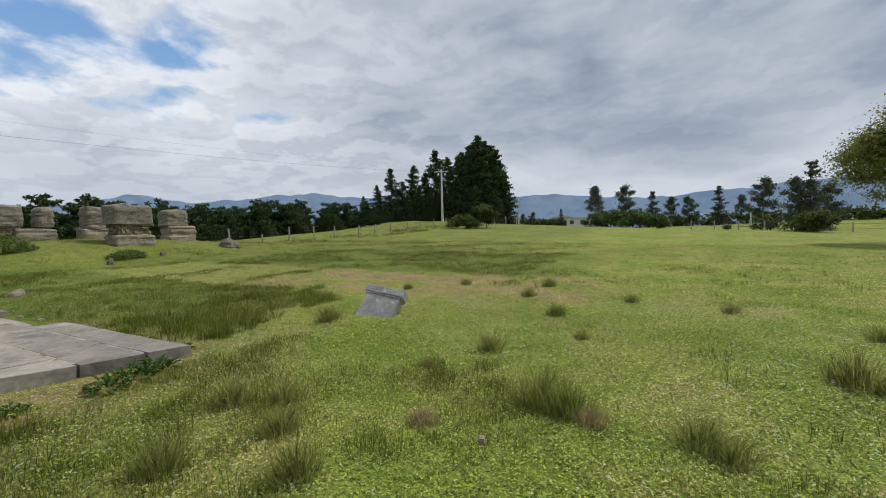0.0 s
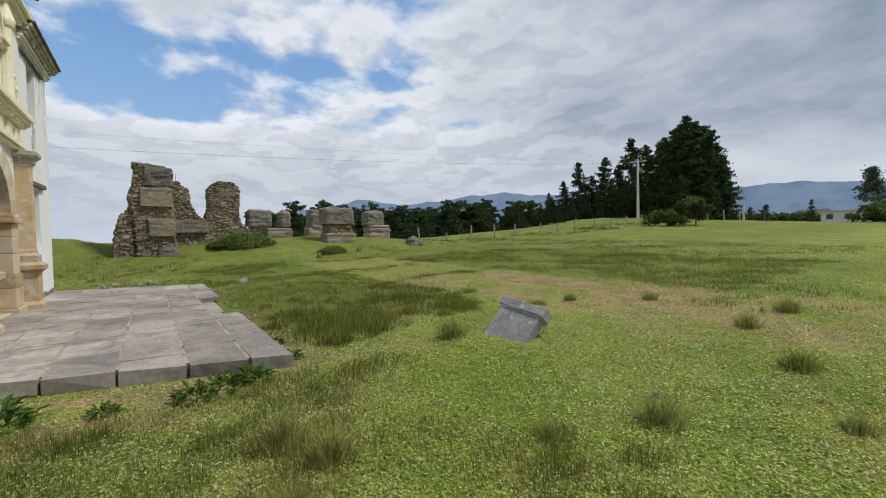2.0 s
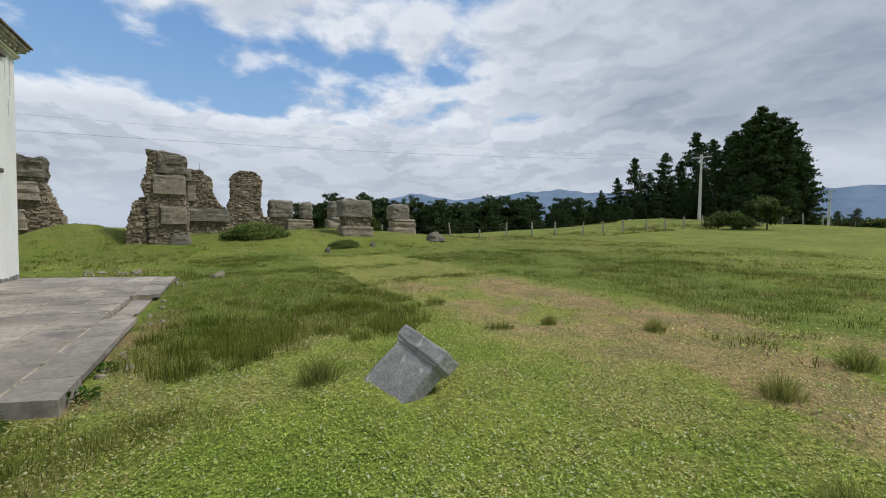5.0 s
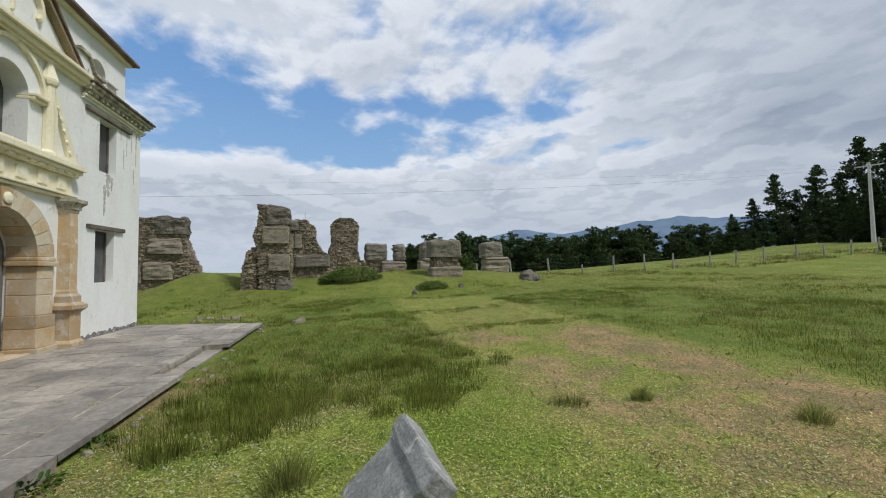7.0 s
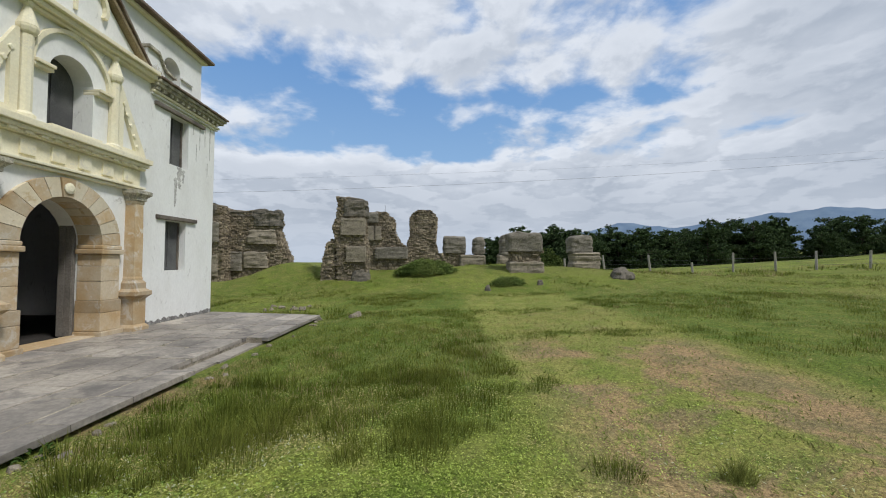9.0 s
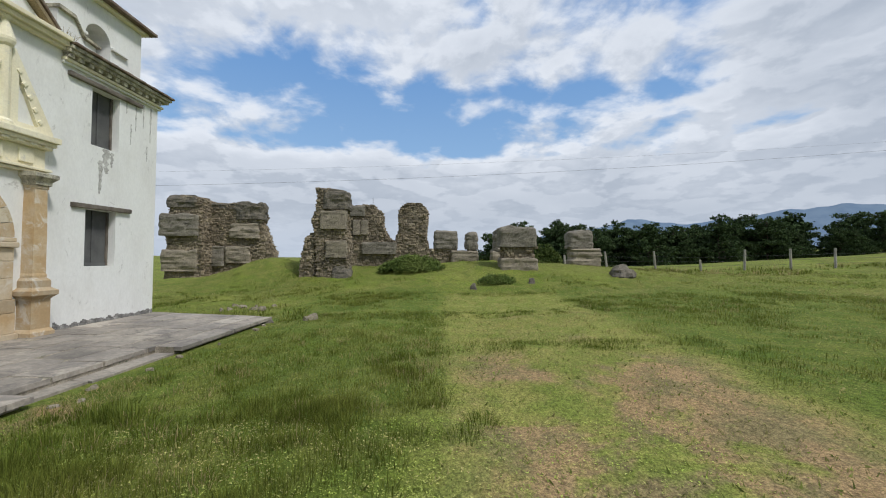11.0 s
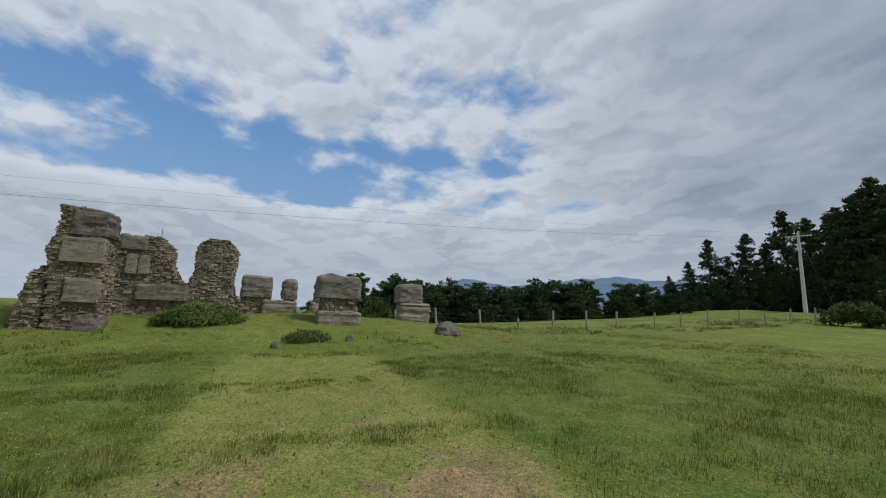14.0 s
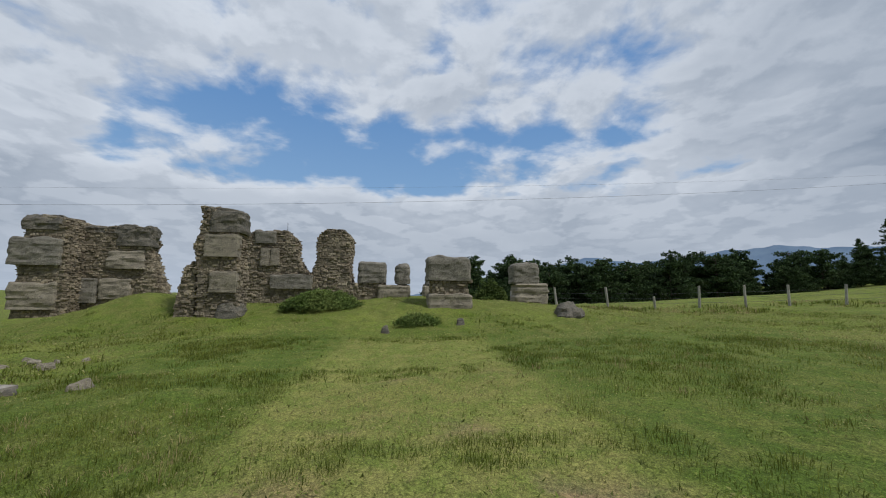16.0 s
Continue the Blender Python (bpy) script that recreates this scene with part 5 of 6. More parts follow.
def build_trees():
    tall = [conifer_meshes(100 + i, 14, 3.9, 0.04, PINE, 0.08, 0.22, 8600) for i in range(3)]
    dense = [conifer_meshes(110 + i, 14, 3.9, 0.02, PINE, 0.0, 0.28, 9600) for i in range(2)]
    low = [conifer_meshes(120 + i, 7, (3.4, 4.1, 3.7, 4.4)[i], 0.03, PINE, 0.10, (0.55, 0.95, 0.75, 1.05)[i], 6600) for i in range(4)]
    # the tall stand beyond the pole: bearing, distance, height of the top above the eye in degrees
    stand = ((39.5, 92, 5.6, 0), (37.6, 90, 7.0, 1), (35.7, 91, 9.3, 0), (34.2, 93, 7.6, 2), (32.6, 92, 9.6, 1), (30.9, 94, 8.6, 2), (29.4, 96, 11.7, 0), (27.8, 90, 10.6, 1),
             (26.3, 86, 11.0, 3), (24.9, 80, 12.2, 0), (25.7, 83, 11.4, 2), (24.3, 79, 12.3, 4), (23.5, 77, 13.3, 1), (22.7, 78, 12.8, 3), (22.0, 78, 12.2, 2), (21.3, 79, 11.4, 4), (20.6, 79, 10.0, 1), (20.2, 78, 8.4, 3), (33.4, 84, 5.6, 4), (30.2, 82, 6.6, 3), (36.6, 83, 4.6, 4), (38.2, 84, 4.4, 3), (35.0, 85, 5.8, 4), (31.8, 86, 7.0, 3), (28.6, 84, 7.6, 4), (40.5, 84, 4.2, 3), (27.4, 80, 7.4, 3), (24.0, 73, 6.8, 4), (21.2, 74, 6.4, 3))
    for i, (b, r, up, kind) in enumerate(stand):
        x, y = polar(b, r)
        h = 1.5 + r * math.tan(radians(up)) - gz(x, y)
        meshes = tall[kind] if kind < 3 else dense[kind - 3]
        tree_from(meshes, x, y, h / 14, i * 67, "tall dark conifer in a dense stand behind the fence", "tall conifer stand")
    # lower wood along the fence
    rng = np.random.default_rng(5)
    for i in range(88):
        y = 13.5 + 56 * i / 88 + rng.uniform(-0.5, 0.5)
        x = -56 + rng.uniform(-7, 5) + (0.12 * (y - 20))
        h = 1.6 + math.hypot(x + 5, y - 6) * math.tan(radians(3.9 + 0.7 * math.sin(i * 0.55) + rng.uniform(-1.5, 1.1))) - gz(x, y)
        tree_from(low[i % 4], x, y, h / 7, i * 41, "dark low pine in the wood behind the fence", "low pine wood")
    # shrub by the pole
    bush = broad_meshes(201, 3.0, 1.7, SHRUB, 60, 0.10, 0.20, 60, BARK, 6)
    x, y = polar(22.6, 58)
    tree_from(bush, x, y, 1.05, 0, "rounded olive-green shrub at the field edge", "", name="shrub", category="shrub")
    scrub = broad_meshes(202, 1.2, 1.3, SHRUB, 40, 0.05, 0.16, 45, BARK, 6)
    for b, r, s in ((25.4, 57, 1.3), (27.0, 57, 0.9), (24.2, 60, 0.8)):
        x, y = polar(b, r)
        tree_from(scrub, x, y, s, b * 40, "low dull scrub on the bank", "bank scrub", name="shrub", category="shrub")
    # trees across the valley floor: bearing, distance, top above the eye in degrees, spread
    gum = [gum_meshes(210, 11, 2.6, EUCALYPT), gum_meshes(211, 11, 3.2, EUCALYPT, 30), conifer_meshes(212, 11, 2.6, 0.03, EUCALYPT, 0.15, 0.2, 4200)]
    for i, (b, r, up, wide) in enumerate(((8.0, 118, 6.2, 0), (4.6, 118, 6.0, 1), (1.6, 125, 4.9, 2), (-0.4, 120, 4.3, 0), (-2.4, 130, 4.2, 1), (-5.2, 125, 5.0, 2), (-7.2, 135, 4.0, 0), (-9.2, 115, 5.8, 1), (-13.3, 95, 6.8, 2),
                                          (-12.2, 97, 5.6, 0), (12.6, 110, 3.2, 2), (16.4, 115, 3.0, 1), (17.6, 112, 2.8, 0), (11.2, 140, 2.2, 1), (-14.6, 100, 4.6, 1))):
        x, y = polar(b, r)
        h = 1.5 + r * math.tan(radians(up)) - gz(x, y)
        tree_from(gum[wide], x, y, h / 11, i * 83, "haze-paled green eucalyptus tree across the valley floor", "far eucalyptus trees")
    for i, (b, r, s) in enumerate(((8.2, 70, 1.5), (6.6, 72, 1.8), (5.2, 70, 1.6), (3.8, 71, 1.9), (2.4, 72, 1.5), (1.0, 70, 1.5), (-9.6, 70, 1.3), (-13.0, 66, 1.7), (-13.6, 67, 1.4), (-6.0, 75, 0.5))):
        x, y = polar(b, r)
        tree_from(scrub, x, y, s, i * 55, "bushy green shrub along the far field edge", "far field shrubs", name="shrub", category="shrub")
    willow = broad_meshes(220, 8.5, 3.9, LIME_LEAF, 110, 0.12, 0.12, 330, BARK, 10)
    x, y = polar(-20.3, 37)
    tree_from(willow, x, y, 1.0, 30, "spreading yellow-green tree beside the field", "", name="tree")


build_trees()


def build_hedges():
    rng = np.random.default_rng(8)
    for label, b0, b1, r, h in (("long clipped dark hedge across the valley floor", 1.0, -34.0, 128, 2.6), ("low green hedge beyond the field", 20.0, 9.0, 125, 2.0)):
        n = 420
        pts = []
        for i in range(n):
            b = b0 + (b1 - b0) * rng.random()
            x, y = polar(b, r + rng.uniform(-1, 1))
            pts.append((x, y, gz(x, y) + rng.uniform(0.1, h)))
        ob = new("hedge", tri_mesh("hedge", leaves(rng, pts, 0.6, 22, 0.6, 0.5), SHRUB))
        tagged(ob, label, "hedge")


build_hedges()


def build_far_fence():
    fence = thing("fence", pose(0, 0, 0), "grey post and wire fence at the far field edge", "fence")
    last = None
    for i in range(13):
        x, y = polar(-2.5 - 2.3 * i, 66 + 0.3 * i)
        p = part("post", turned([(0.08, -0.2), (0.08, 1.2), (0.05, 1.24)], 6), POST_WOOD, fence)
        p.matrix_basis = pose(x, y, gz(x, y))
        if last:
            for h in (0.5, 1.05):
                tube([(last[0], last[1], gz(*last) + h), (x, y, gz(x, y) + h)], 0.015, WIRE, "wire", fence)
        last = (x, y)


build_far_fence()


def far_house(bearing, r, w, d, h, label):
    x, y = polar(bearing, r)
    house = thing("house", pose(x, y, gz(x, y), 0, 0, bearing), label, "house", "far houses")
    part("wall", boxed(-w / 2, w / 2, -d / 2, d / 2, -0.3, h), WHITEWASH, house)
    part("roof", slab_from_outline([(-w / 2 - 0.4, h + 0.003), (-w / 2 - 0.2, h + 0.2), (w / 2 + 0.2, h + 0.35), (w / 2 + 0.4, h + 0.003)], [], -d / 2 - 0.4, d / 2 + 0.4), CONCRETE, house)
    for k in range(3):
        part("window", boxed(-w / 3 + k * w / 3 - 0.5, -w / 3 + k * w / 3 + 0.5, -d / 2 - 0.03, -d / 2 + 0.1, 0.9, 1.9, 0.02), SHUTTER, house)


far_house(9.9, 118, 8, 5, 2.4, "low white farm building far across the field")
far_house(12.6, 130, 5, 4, 3.2, "small white house far across the field")
far_house(1.4, 150, 5, 4, 3.6, "small white house among far trees")


def shrub_mound(x, y, w, d, h, n, label, leaf=CREEPER, size=0.06):
    rng = np.random.default_rng(int(abs(x * 10 + y)))
    ob = thing("shrub", pose(x, y, gz(x, y)), label, "shrub")
    segs = []
    a = rng.uniform(0, 2 * math.pi, n)
    s = np.sqrt(rng.random(n))
    px, py = d / 2 * s * np.cos(a), w / 2 * s * np.sin(a)
    pz = h * (1 - s ** 2.2) * (0.85 + 0.25 * np.sin(3 * a + s * 5) * s) * rng.uniform(0.55, 1.02, n)
    for i in range(14):
        segs.append(((0, 0, -0.1), (px[i] * 0.8, py[i] * 0.8, pz[i] * 0.85), 0.02, 0.006))
    part("stems", limb_mesh(rng, segs, BARK), None, ob)
    part("leaves", tri_mesh("leaves", leaves(rng, np.stack([px, py, pz + 0.02], 1), size, 12, 0.07, 0.8), leaf), None, ob)


shrub_mound(-24.4, 5.6, 3.3, 2.2, 0.80, 1500, "dense dark-leaved creeper mound before the ruins")
shrub_mound(-21.5, 9.4, 1.5, 1.0, 0.34, 240, "low dark-leaved clump before the ruins")
shrub_mound(-30.5, 13.7, 2.2, 1.6, 1.9, 420, "yellowish shrub growing between the ruins", SHRUB, 0.10)


# ---------------------------------------------------------------- grass
GX, GY = np.arange(-42, 12.01, 0.2), np.arange(-8, 64.01, 0.2)
GH = np.array([[gz(float(x), float(y)) for x in GX] for y in GY])


def height_at(x, y):
    u, v = np.clip((x + 42) / 0.2, 0, len(GX) - 1.001), np.clip((y + 8) / 0.2, 0, len(GY) - 1.001)
    i, j = u.astype(int), v.astype(int)
    f, g = u - i, v - j
    return GH[j, i] * (1 - f) * (1 - g) + GH[j, i + 1] * f * (1 - g) + GH[j + 1, i] * (1 - f) * g + GH[j + 1, i + 1] * f * g


def free(x, y):
    """Where grass may stand."""
    church = (x > -14.9) & (x < -4.97 - (2.77 - y) * 0.275) & (y < 2.85)
    stone = (np.abs(x + 4.1) < 0.40) & (np.abs(y - 5.32) < 0.2)
    return ~(church | stone)


def clumpy(rng, x, y, k, cut):
    """Keeps points in uneven patches."""
    n = np.sin(x * k + 1.7 * np.sin(y * k * 0.7)) + np.sin(y * k * 1.3 + 1.3 * np.sin(x * k * 0.9 + 2)) + np.sin((x + y) * k * 0.45 + 4)
    return n + rng.normal(size=len(x)) * 0.8 > cut


def blades(rng, x, y, h, w, lean, two=False, way=None):
    z = height_at(x, y) - 0.012
    a = rng.uniform(0, 2 * np.pi, len(x))
    t = rng.uniform(0, 2 * np.pi, len(x)) if way is None else way
    lx, ly = lean * h * np.cos(t), lean * h * np.sin(t)
    hh = h * np.sqrt(np.maximum(0.05, 1 - lean ** 2))
    cx, cy = np.cos(a) * w / 2, np.sin(a) * w / 2
    p0, p1 = np.stack([x - cx, y - cy, z], 1), np.stack([x + cx, y + cy, z], 1)
    tip = np.stack([x + lx, y + ly, z + hh], 1)
    if not two:
        return np.stack([p0, p1, tip], 1).reshape(-1, 3), 3
    m0 = np.stack([x + lx * 0.28 - cx * 0.8, y + ly * 0.28 - cy * 0.8, z + hh * 0.62], 1)
    m1 = np.stack([x + lx * 0.28 + cx * 0.8, y + ly * 0.28 + cy * 0.8, z + hh * 0.62], 1)
    return np.stack([p0, p1, m1, m0, tip], 1).reshape(-1, 3), 5


def grass_object(name, sets, mat, label):
    verts, faces, base = [], [], 0
    for v, k in sets:
        n = len(v) // k
        idx = np.arange(n)[:, None] * k + base
        if k == 3:
            faces += (idx + np.array([0, 1, 2])).tolist()
        else:
            faces += (idx + np.array([0, 1, 2, 3])).tolist() + (idx + np.array([3, 2, 4])).tolist()
        verts.append(v)
        base += len(v)
    me = bpy.data.meshes.new(name)
    me.from_pydata(np.concatenate(verts).tolist(), [], faces)
    me.materials.append(mat)
    tagged(new(name, me), label, "grass", kind="stuff")


def scatter(rng, n, x0, x1, y0, y1):
    x, y = rng.uniform(x0, x1, n), rng.uniform(y0, y1, n)
    k = free(x, y)
    return x[k], y[k]


def in_strip(x, y):
    return (x < -4.6) & (x > -19.5) & (y > 7.25) & (y < 11.1)


def in_rough(x, y):
    return ((x > -20) & (x < -6.45 + 0.45 * np.sin(y * 2.3) + 0.25 * np.sin(y * 5.1)) & (y > 2.6) & (y < 7.2)) | ((x > -19) & (x < -3) & (y > 11.2) & (y < 20))


def build_grass():
    rng = np.random.default_rng(11)
    # short turf, thick along the path and thinner away from it
    near, away = [], []
    for n, (x0, x1, y0, y1), h, w in ((110000, (-9, 4, 0.3, 12), 0.045, 0.008), (80000, (-16, 6, 0, 16), 0.045, 0.016), (110000, (-32, 8, -5, 30), 0.060, 0.030)):
        x, y = scatter(rng, n, x0, x1, y0, y1)
        bare = (x > -9.8) & (x < -5.6) & (y > 7.9) & (y < 10.5) & clumpy(rng, x, y, 0.9, -0.6)
        keep = (~in_strip(x, y) & ~in_rough(x, y)) | (rng.random(len(x)) < np.where(in_strip(x, y), np.where(bare, 0.12, 0.5), 0.22))
        x, y = x[keep], y[keep]
        lush = (x + 0.8 * np.sin(y * 1.7) > -7.0) & ~in_strip(x, y)
        for pick, out in ((lush, near), (~lush, away)):
            m = int(pick.sum())
            out.append(blades(rng, x[pick], y[pick], h * rng.uniform(0.5, 1.5, m), w * rng.uniform(0.6, 1.3, m), rng.uniform(0.5, 0.97, m)))
    grass_object("turf", near, TURF, "short grazed bright green turf")
    grass_object("rough_pasture", away, PASTURE, "coarse olive-green pasture grass")
    # rushes and coarse grass in clumps
    sets = []

    def stand(n, per, x0, x1, y0, y1, h, r=0.12, w=0.007, splay=0.5, k=1.6, cut=0.0):
        cx, cy = scatter(rng, n // per, x0, x1, y0, y1)
        keep = clumpy(rng, cx, cy, k, cut)
        cx, cy = cx[keep], cy[keep]
        size = rng.uniform(0.55, 1.3, len(cx))
        a = rng.uniform(0, 2 * np.pi, (len(cx), per))
        d = r * size[:, None] * np.sqrt(rng.random((len(cx), per)))
        x, y = (cx[:, None] + d * np.cos(a)).ravel(), (cy[:, None] + d * np.sin(a)).ravel()
        hh = (h * size[:, None] * rng.uniform(0.35, 1.2, a.shape) * (1.1 - 0.4 * d / (r * size[:, None]))).ravel()
        lean = np.clip((splay * d / (r * size[:, None]) + rng.normal(size=a.shape) * 0.15).ravel(), 0.02, 0.95)
        ok = free(x, y)
        sets.append(blades(rng, x[ok], y[ok], hh[ok], w, lean[ok], True, a.ravel()[ok] + rng.normal(size=int(ok.sum())) * 0.5))

    stand(62000, 30, -15.5, -6.4, 2.9, 7.2, 0.095, 0.18, 0.005, 0.7, 1.4, -0.8)
    stand(9000, 60, -11.0, -6.6, 3.0, 7.1, 0.15, 0.16, 0.007, 0.5, 2.2, 0.3)
    stand(40000, 200, -8.6, -5.7, 3.8, 7.7, 0.20, 0.21, 0.004, 0.75, 2.6, 0.35)
    stand(5500, 110, -8.4, -5.6, 3.1, 4.4, 0.22, 0.16, 0.007, 0.5, 3.0, -0.4)
    stand(24000, 24, -20, -14, 2.9, 7.1, 0.12, 0.2, 0.009, 0.6, 1.2, 0.0)
    stand(98000, 34, -18.5, -3.8, 11.2, 20, 0.13, 0.24, 0.006, 0.7, 1.1, -0.8)
    stand(30000, 24, -26, -4, 17, 30, 0.15, 0.28, 0.012, 0.6, 0.9, 0.2)
    stand(5200, 40, -11.5, -10.7, 7.1, 11.2, 0.10, 0.15, 0.005, 0.7, 3.0, -0.9)
    stand(3600, 34, -15.3, -14.5, 7.1, 11.3, 0.10, 0.15, 0.007, 0.7, 3.0, -0.7)
    stand(2600, 24, -19.8, -18.9, 7.0, 11.6, 0.10, 0.17, 0.010, 0.7, 2.0, -0.4)
    stand(3000, 20, -19, -5, 7.3, 11.0, 0.07, 0.12, 0.008, 0.7, 1.0, 0.4)
    stand(70000, 60, -4.7, -1.0, 0.3, 3.9, 0.105, 0.17, 0.0036, 0.75, 1.9, -0.2)
    stand(16000, 110, -4.4, -1.2, 0.9, 4.2, 0.17, 0.13, 0.0034, 0.6, 2.7, 0.6)
    stand(40000, 60, -2.2, 1.8, 0.3, 3.0, 0.085, 0.17, 0.0036, 0.75, 2.2, 0.3)
    stand(8000, 40, 0.3, 5.5, 3.0, 10.0, 0.13, 0.2, 0.006, 0.7, 1.9, 0.9)
    stand(8000, 26, -4.0, 4.0, 9.5, 16.0, 0.13, 0.2, 0.010, 0.7, 1.3, 0.5)
    stand(12000, 22, -24, -14.5, -4, 3.2, 0.15, 0.25, 0.016, 0.7, 1.5, 0.3)
    stand(9000, 18, -32.5, -26.5, 17, 60, 0.30, 0.4, 0.03, 0.7, 0.6, 0.0)
    stand(6000, 18, -28, -20, 2, 17, 0.16, 0.25, 0.02, 0.7, 0.9, 0.3)
    grass_object("tall_grass", sets, RUSH, "coarse grass and rushes in uneven clumps")
    sets = []
    stand(5000, 26, -15.5, -6.0, 3.0, 7.2, 0.14, 0.14, 0.006, 0.7, 1.4, 0.3)
    stand(6000, 24, -18.5, -3.8, 11.2, 20, 0.14, 0.16, 0.008, 0.7, 1.1, 0.3)
    stand(6000, 60, -4.0, 1.0, 0.5, 4.0, 0.10, 0.13, 0.003, 0.8, 2.0, 0.7)
    stand(4000, 16, -32.5, -26.5, 17, 60, 0.28, 0.4, 0.03, 0.7, 0.6, 0.4)
    grass_object("dead_grass", sets, STRAW, "dead straw-coloured clumps among the rushes")
    # dry stalks
    sets = []
    for n, (x0, x1, y0, y1) in ((16000, (-19.5, -4.6, 7.2, 11.1)), (7000, (-5, 4, 0.5, 12)), (8000, (-30, 6, 3, 26))):
        x, y = scatter(rng, n, x0, x1, y0, y1)
        keep = clumpy(rng, x, y, 1.7, 0.2)
        x, y = x[keep], y[keep]
        sets.append(blades(rng, x, y, rng.uniform(0.02, 0.08, len(x)), 0.009, rng.uniform(0.3, 0.95, len(x))))
    x, y = scatter(rng, 5200, -9.6, -5.0, 2.86, 3.45)
    sets.append(blades(rng, x, y, rng.uniform(0.03, 0.09, len(x)), 0.008, rng.uniform(0.5, 0.97, len(x))))
    x, y = rng.uniform(-7.6, -5.12, 900), rng.normal(2.40, 0.022, 900)
    v, kk = blades(rng, x, y, rng.uniform(0.05, 0.12, 900), 0.008, rng.uniform(0.3, 0.9, 900))
    v[:, 2] += (0.17 - height_at(x, y) + 0.012).repeat(3)
    sets.append((v, kk))
    grass_object("dry_stalks", sets, STRAW, "dry yellow stalks in the worn turf")
    # small leaves lying every way, thick by the path
    def leaflets(n, x0, x1, y0, y1, size, deep, k, cut, tilt=0.4, near=None):
        x, y = scatter(rng, n, x0, x1, y0, y1)
        keep = ~in_rough(x, y) | (rng.random(len(x)) < 0.35)
        if cut is not None:
            keep &= clumpy(rng, x, y, k, cut)
        keep &= ~in_strip(x, y) | (rng.random(len(x)) < np.where(clumpy(rng, x, y, 1.3, 0.1), 0.5, 0.14))
        keep &= ~((x > -5.6) & (x < -1.4) & (y > 7.7)) | (rng.random(len(x)) < np.where(clumpy(rng, x, y, 1.1, 0.3), 0.8, 0.25))
        keep &= ~((x > -5.6) & (x < -4.35) & (y > 0.3) & (y < 2.1)) | (rng.random(len(x)) < 0.25)
        if near:
            keep &= ~((x > near[0]) & (x < near[1]) & (y > near[2]) & (y < near[3]))
        x, y = x[keep], y[keep]
        n = len(x)
        a = rng.uniform(0, 2 * np.pi, n)
        s = size * rng.uniform(0.5, 1.5, n)
        c = np.stack([x, y, height_at(x, y) + rng.uniform(0.004, deep, n)], 1)
        d1 = np.stack([np.cos(a), np.sin(a), rng.normal(size=n) * tilt], 1) * s[:, None]
        d2 = np.stack([-np.sin(a), np.cos(a), rng.normal(size=n) * tilt], 1) * s[:, None]
        return np.stack([c - d1 * 0.7, c + d1 * 0.45 + d2 * 0.36, c + d1 * 0.45 - d2 * 0.36], 1).reshape(-1, 3), 3

    grass_object("lawn_leaves", [leaflets(400000, -8.0, 4.5, 0.2, 9.5, 0.0155, 0.020, 1, None, 0.28), leaflets(60000, -4.5, 8.0, 3.0, 17.0, 0.026, 0.035, 1, None, 0.35, (-8.0, 4.5, 0.2, 9.5))], LAWN, "small green leaves matted in the grazed turf")
    grass_object("pasture_leaves", [leaflets(45000, -14.0, -4.5, 3.0, 17.0, 0.024, 0.035, 1, None, 0.4, (-8.0, 4.5, 0.2, 9.5)), leaflets(100000, -32, 8, -5, 30, 0.038, 0.04, 1, None, 0.4, (-14.0, 8.0, 0.0, 17.0))], PASTURE, "olive-green leaves matted in the rough pasture")
    grass_object("clover", [leaflets(70000, -6.2, 4.5, 0.4, 9.5, 0.018, 0.030, 1.6, -0.1)], CLOVER, "low green clover leaves filling the turf")
    # pale flecks on the grazed turf
    grass_object("clippings", [leaflets(46000, -6.5, 4.5, 0.4, 9.0, 0.017, 0.034, 1.2, -0.3, 0.3)], CLIPPING, "pale clover heads and cut blades in the turf")


build_grass()


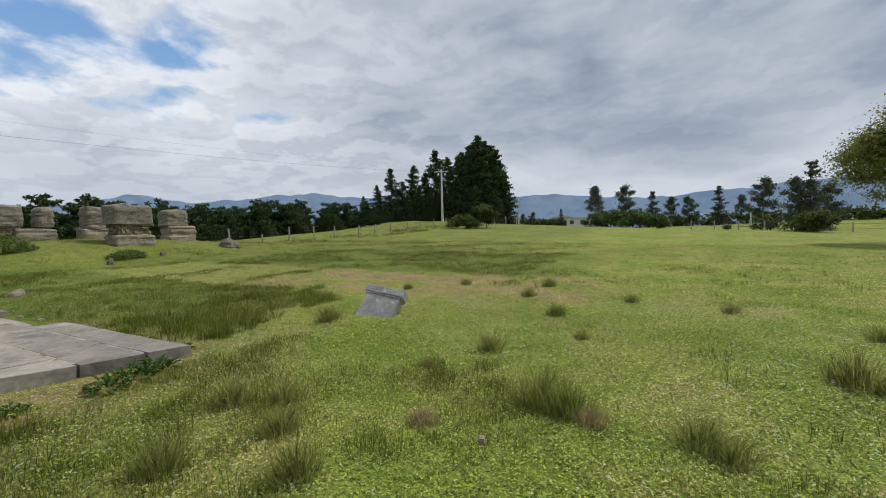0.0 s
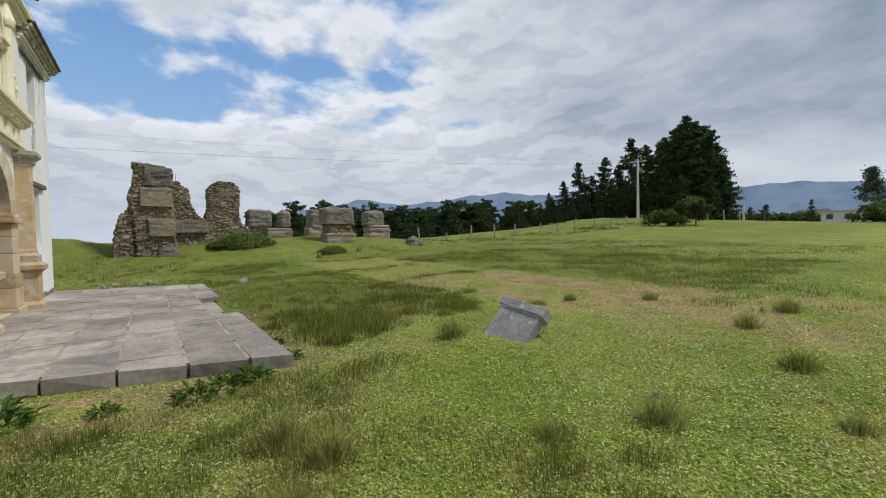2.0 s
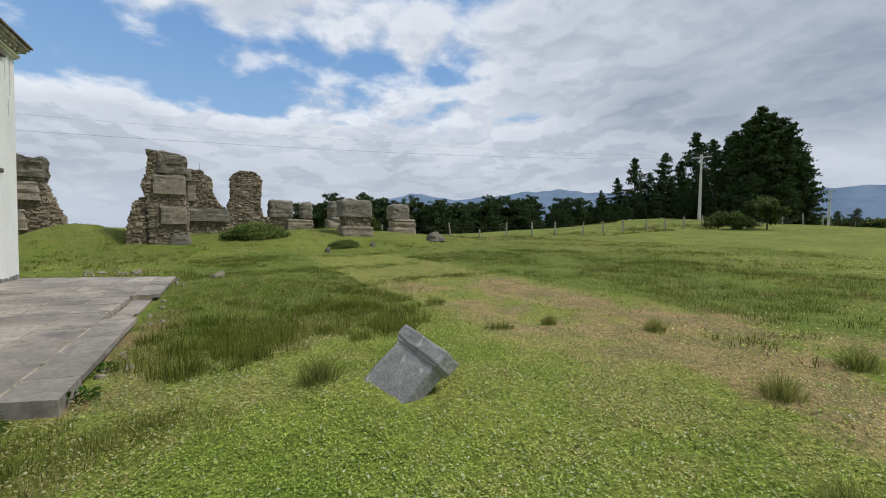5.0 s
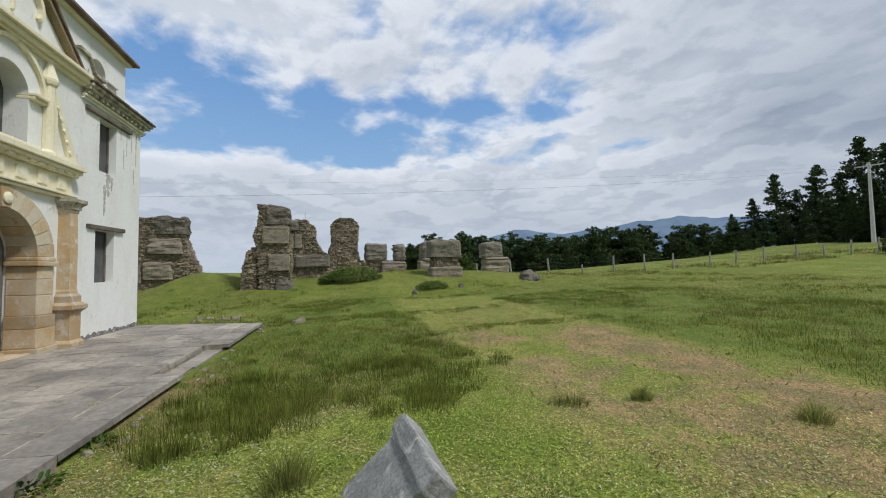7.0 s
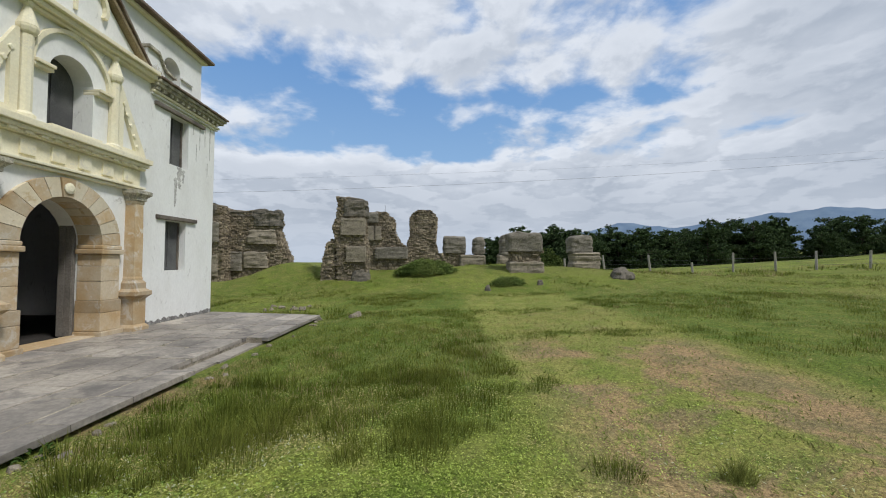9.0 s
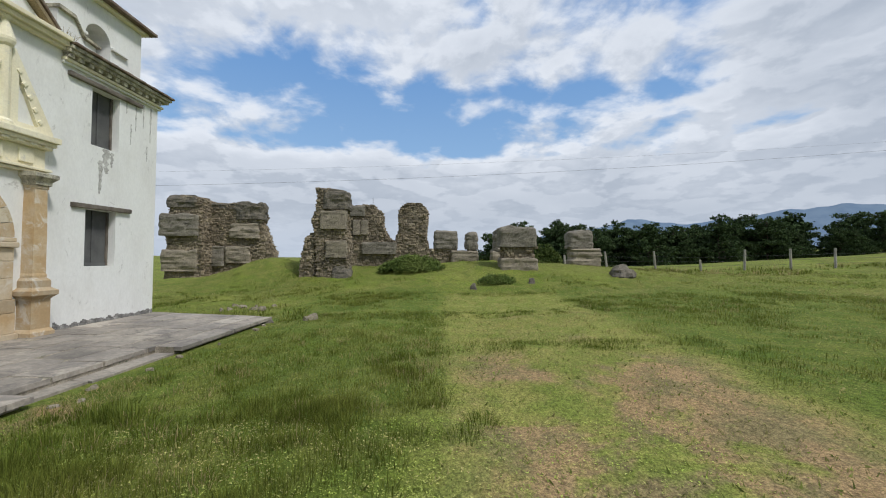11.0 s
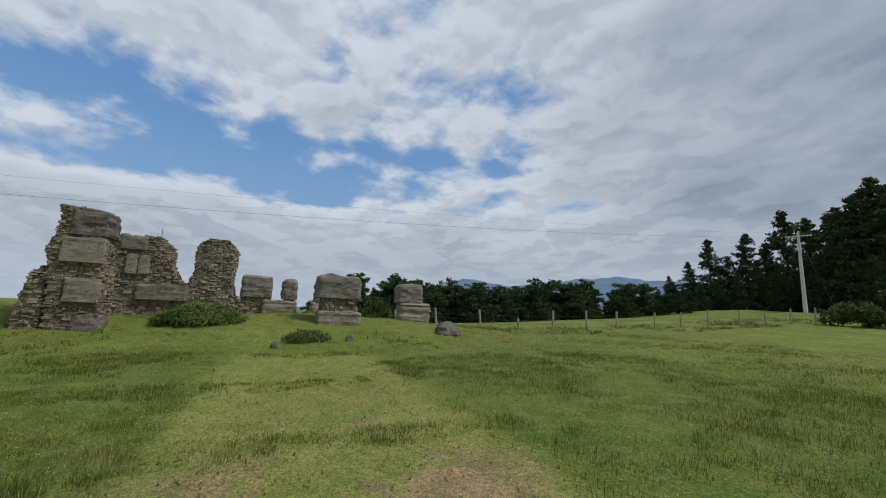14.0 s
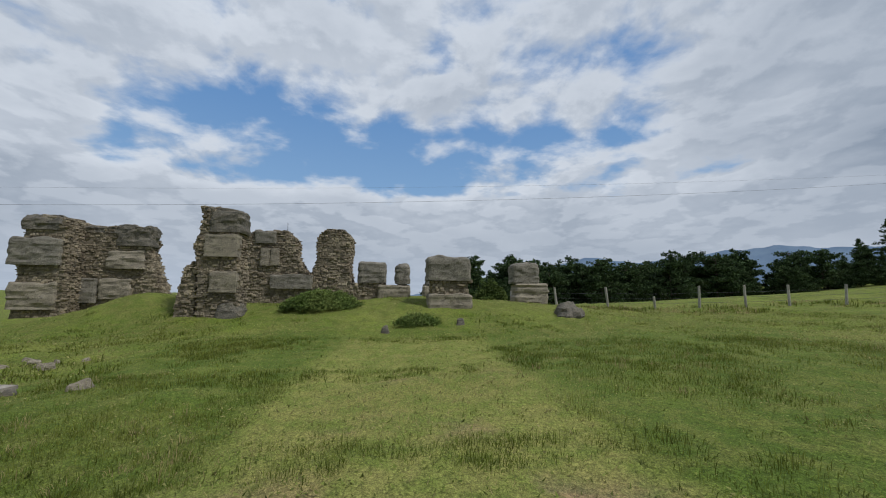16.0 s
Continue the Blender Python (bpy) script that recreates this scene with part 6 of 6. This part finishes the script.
def build_tussocks():
    kinds = [tussock_mesh(i, 0.21, 0.27, 480) for i in range(3)]
    for me, mat in zip(kinds, (TUFT, TUFT, TUFT)):
        me.materials.append(mat)
    dry = tussock_mesh(7, 0.17, 0.13, 420)
    dry.materials.append(STRAW)
    spots = ((-0.95, 3.5, 1.3), (-0.7, 3.35, 1.0), (-1.95, 4.75, 0.85), (-1.6, 6.75, 0.8), (0.2, 3.2, 0.8), (0.35, 3.05, 0.7), (1.45, 4.9, 1.2), (1.75, 4.7, 1.0), (-4.65, 4.72, 0.9), (-2.5, 8.2, 0.8), (-0.6, 8.6, 0.7),
             (2.3, 6.8, 0.9), (-3.0, 2.5, 0.8), (-3.4, 2.25, 0.9), (-2.6, 2.1, 0.8), (-2.9, 1.4, 0.8), (-2.0, 1.7, 0.8), (-1.5, 1.3, 0.7), (-2.5, 9.9, 0.9), (-4.5, 9.4, 0.7), (-1.0, 5.6, 0.5), (-2.35, 3.9, 0.5), (-5.6, 8.4, 0.6), (0.9, 8.0, 0.7))
    for i, (x, y, s) in enumerate(spots):
        ob = new("grass_tussock", kinds[i % 3])
        ob.matrix_world = pose(x, y, gz(x, y), 0, 0, 77 * i) @ Matrix.Diagonal((s, s, s, 1))
        tagged(ob, "tuft of coarse green grass standing in short turf", "grass tuft", "grass tufts")
    for i, (x, y, s) in enumerate(((-0.5, 3.22, 0.9), (-1.7, 2.7, 0.9), (-2.2, 5.2, 0.5))):
        ob = new("grass_tussock", dry)
        ob.matrix_world = pose(x, y, gz(x, y), 0, 0, 50 * i) @ Matrix.Diagonal((s, s, s, 1))
        tagged(ob, "tuft of dry straw-coloured grass in the turf", "grass tuft", "dry grass tufts")


build_tussocks()


def build_weeds():
    rng = np.random.default_rng(31)
    kinds = []
    for k in range(5):
        L, w = rng.uniform(0.06, 0.13), rng.uniform(0.035, 0.065)
        bm = bmesh.new()
        rim = [(0, 0, 0), (L * 0.4, w / 2, 0.012), (L * 0.75, w * 0.4, 0.0), (L, 0, -0.03), (L * 0.75, -w * 0.4, 0.0), (L * 0.4, -w / 2, 0.012)]
        vs = [bm.verts.new(p) for p in rim]
        mid = [bm.verts.new((L * 0.4, 0, 0.0)), bm.verts.new((L * 0.75, 0, -0.012))]
        for f in ((vs[0], mid[0], vs[1]), (vs[1], mid[0], mid[1], vs[2]), (vs[2], mid[1], vs[3]), (vs[3], mid[1], vs[4]), (vs[4], mid[1], mid[0], vs[5]), (vs[5], mid[0], vs[0])):
            bm.faces.new(f)
        kinds.append(mesh_of("leaf", bm, WEED))
    for i, (x, y, s) in enumerate(((-4.85, 2.35, 1.0), (-4.8, 2.1, 1.1), (-4.7, 1.85, 0.9), (-4.95, 0.55, 1.2), (-5.0, 0.2, 1.2), (-5.3, 2.85, 0.8), (-6.1, 2.85, 0.7), (-4.75, 1.2, 0.6))):
        weed = thing("weed", pose(x, y, gz(x, y), 0, 0, 60 * i), "broad-leaved green weed at the terrace edge", "weed", "weeds along the terrace")
        weed.scale = (s, s, s)
        for k in range(44):
            a, tilt = rng.uniform(0, 360), rng.uniform(5, 60)
            leaf = new("leaf", kinds[int(rng.integers(5))])
            leaf.parent = weed
            far = 0.16 * math.sqrt(rng.random())
            leaf.matrix_basis = pose(far * math.cos(radians(a)), far * math.sin(radians(a)), rng.uniform(0.0, 0.13) * (1 - far * 4), 0, 0, a + rng.uniform(-60, 60)) @ pose(0, 0, 0, 0, -tilt, 0)


build_weeds()


# ---------------------------------------------------------------- paving slabs, one by one
def build_slabs():
    terrace, left, front = TERRACE
    rnd = random.Random(17)
    shapes = []
    for k in range(6):
        bm = bmesh.new()
        box(bm, -0.5, 0.5, -0.5, 0.5, -0.5, 0.5)
        for v in bm.verts:
            v.co.x += rnd.uniform(-0.012, 0.012)
            v.co.y += rnd.uniform(-0.012, 0.012)
            v.co.z += rnd.uniform(-0.045, 0.045) if v.co.z > 0 else 0
        bmesh.ops.bevel(bm, geom=[e for e in bm.edges if e.verts[0].co.z > 0 and e.verts[1].co.z > 0], offset=0.011, segments=1, affect="EDGES")
        shapes.append(mesh_of("paving_slab", bm, SLAB))
    rows = [(-0.48, 0.10), (0.10, 0.68), (0.68, 1.25), (1.25, 1.83), (1.83, 2.385), (2.388, front)]
    for j, (y0, y1) in enumerate(rows):
        mid = (y0 + y1) / 2
        x = terrace_edge(mid)
        end = left - 0.06 * (5 - j)
        while x > end + 0.05:
            w = rnd.uniform(0.6, 1.2)
            if j % 2 and x > -5.6:
                w *= 0.55
            x1 = x - w
            e, drop = y1, 0.0
            if j == 5:
                if x > -8.45:
                    x1 = max(x1, -8.45)
                elif x > -10.9:
                    x1 = max(x1, -10.9)
                    e, drop = y1 - rnd.uniform(0.08, 0.2), 0.10
            if x1 - end < 0.4:
                x1 = end
            m2 = (y0 + e) / 2
            z = 0.252 + 0.012 * (front - m2) + rnd.uniform(-0.003, 0.003) - drop
            first = x == terrace_edge(mid)
            slant = (terrace_edge(e) - terrace_edge(y0)) / 2 if first else 0.0
            shape = rnd.choice(shapes)
            if first:
                # the end slab follows the slanting edge
                shape = shape.copy()
                for v in shape.vertices:
                    if v.co.x > 0:
                        v.co.x += slant * 2 * v.co.y / (x - x1)
            ob = new("paving_slab", shape)
            ob.parent = terrace
            thick = 0.15 if first else 0.065
            ob.matrix_basis = Matrix.LocRotScale(((x + x1) / 2, m2, z - thick / 2), Euler((-0.012 + rnd.uniform(-0.005, 0.005), rnd.uniform(-0.005, 0.005), 0 if first else rnd.uniform(-0.008, 0.008))), (x - x1 - 0.022, e - y0 - 0.026, thick))
            x = x1


build_slabs()
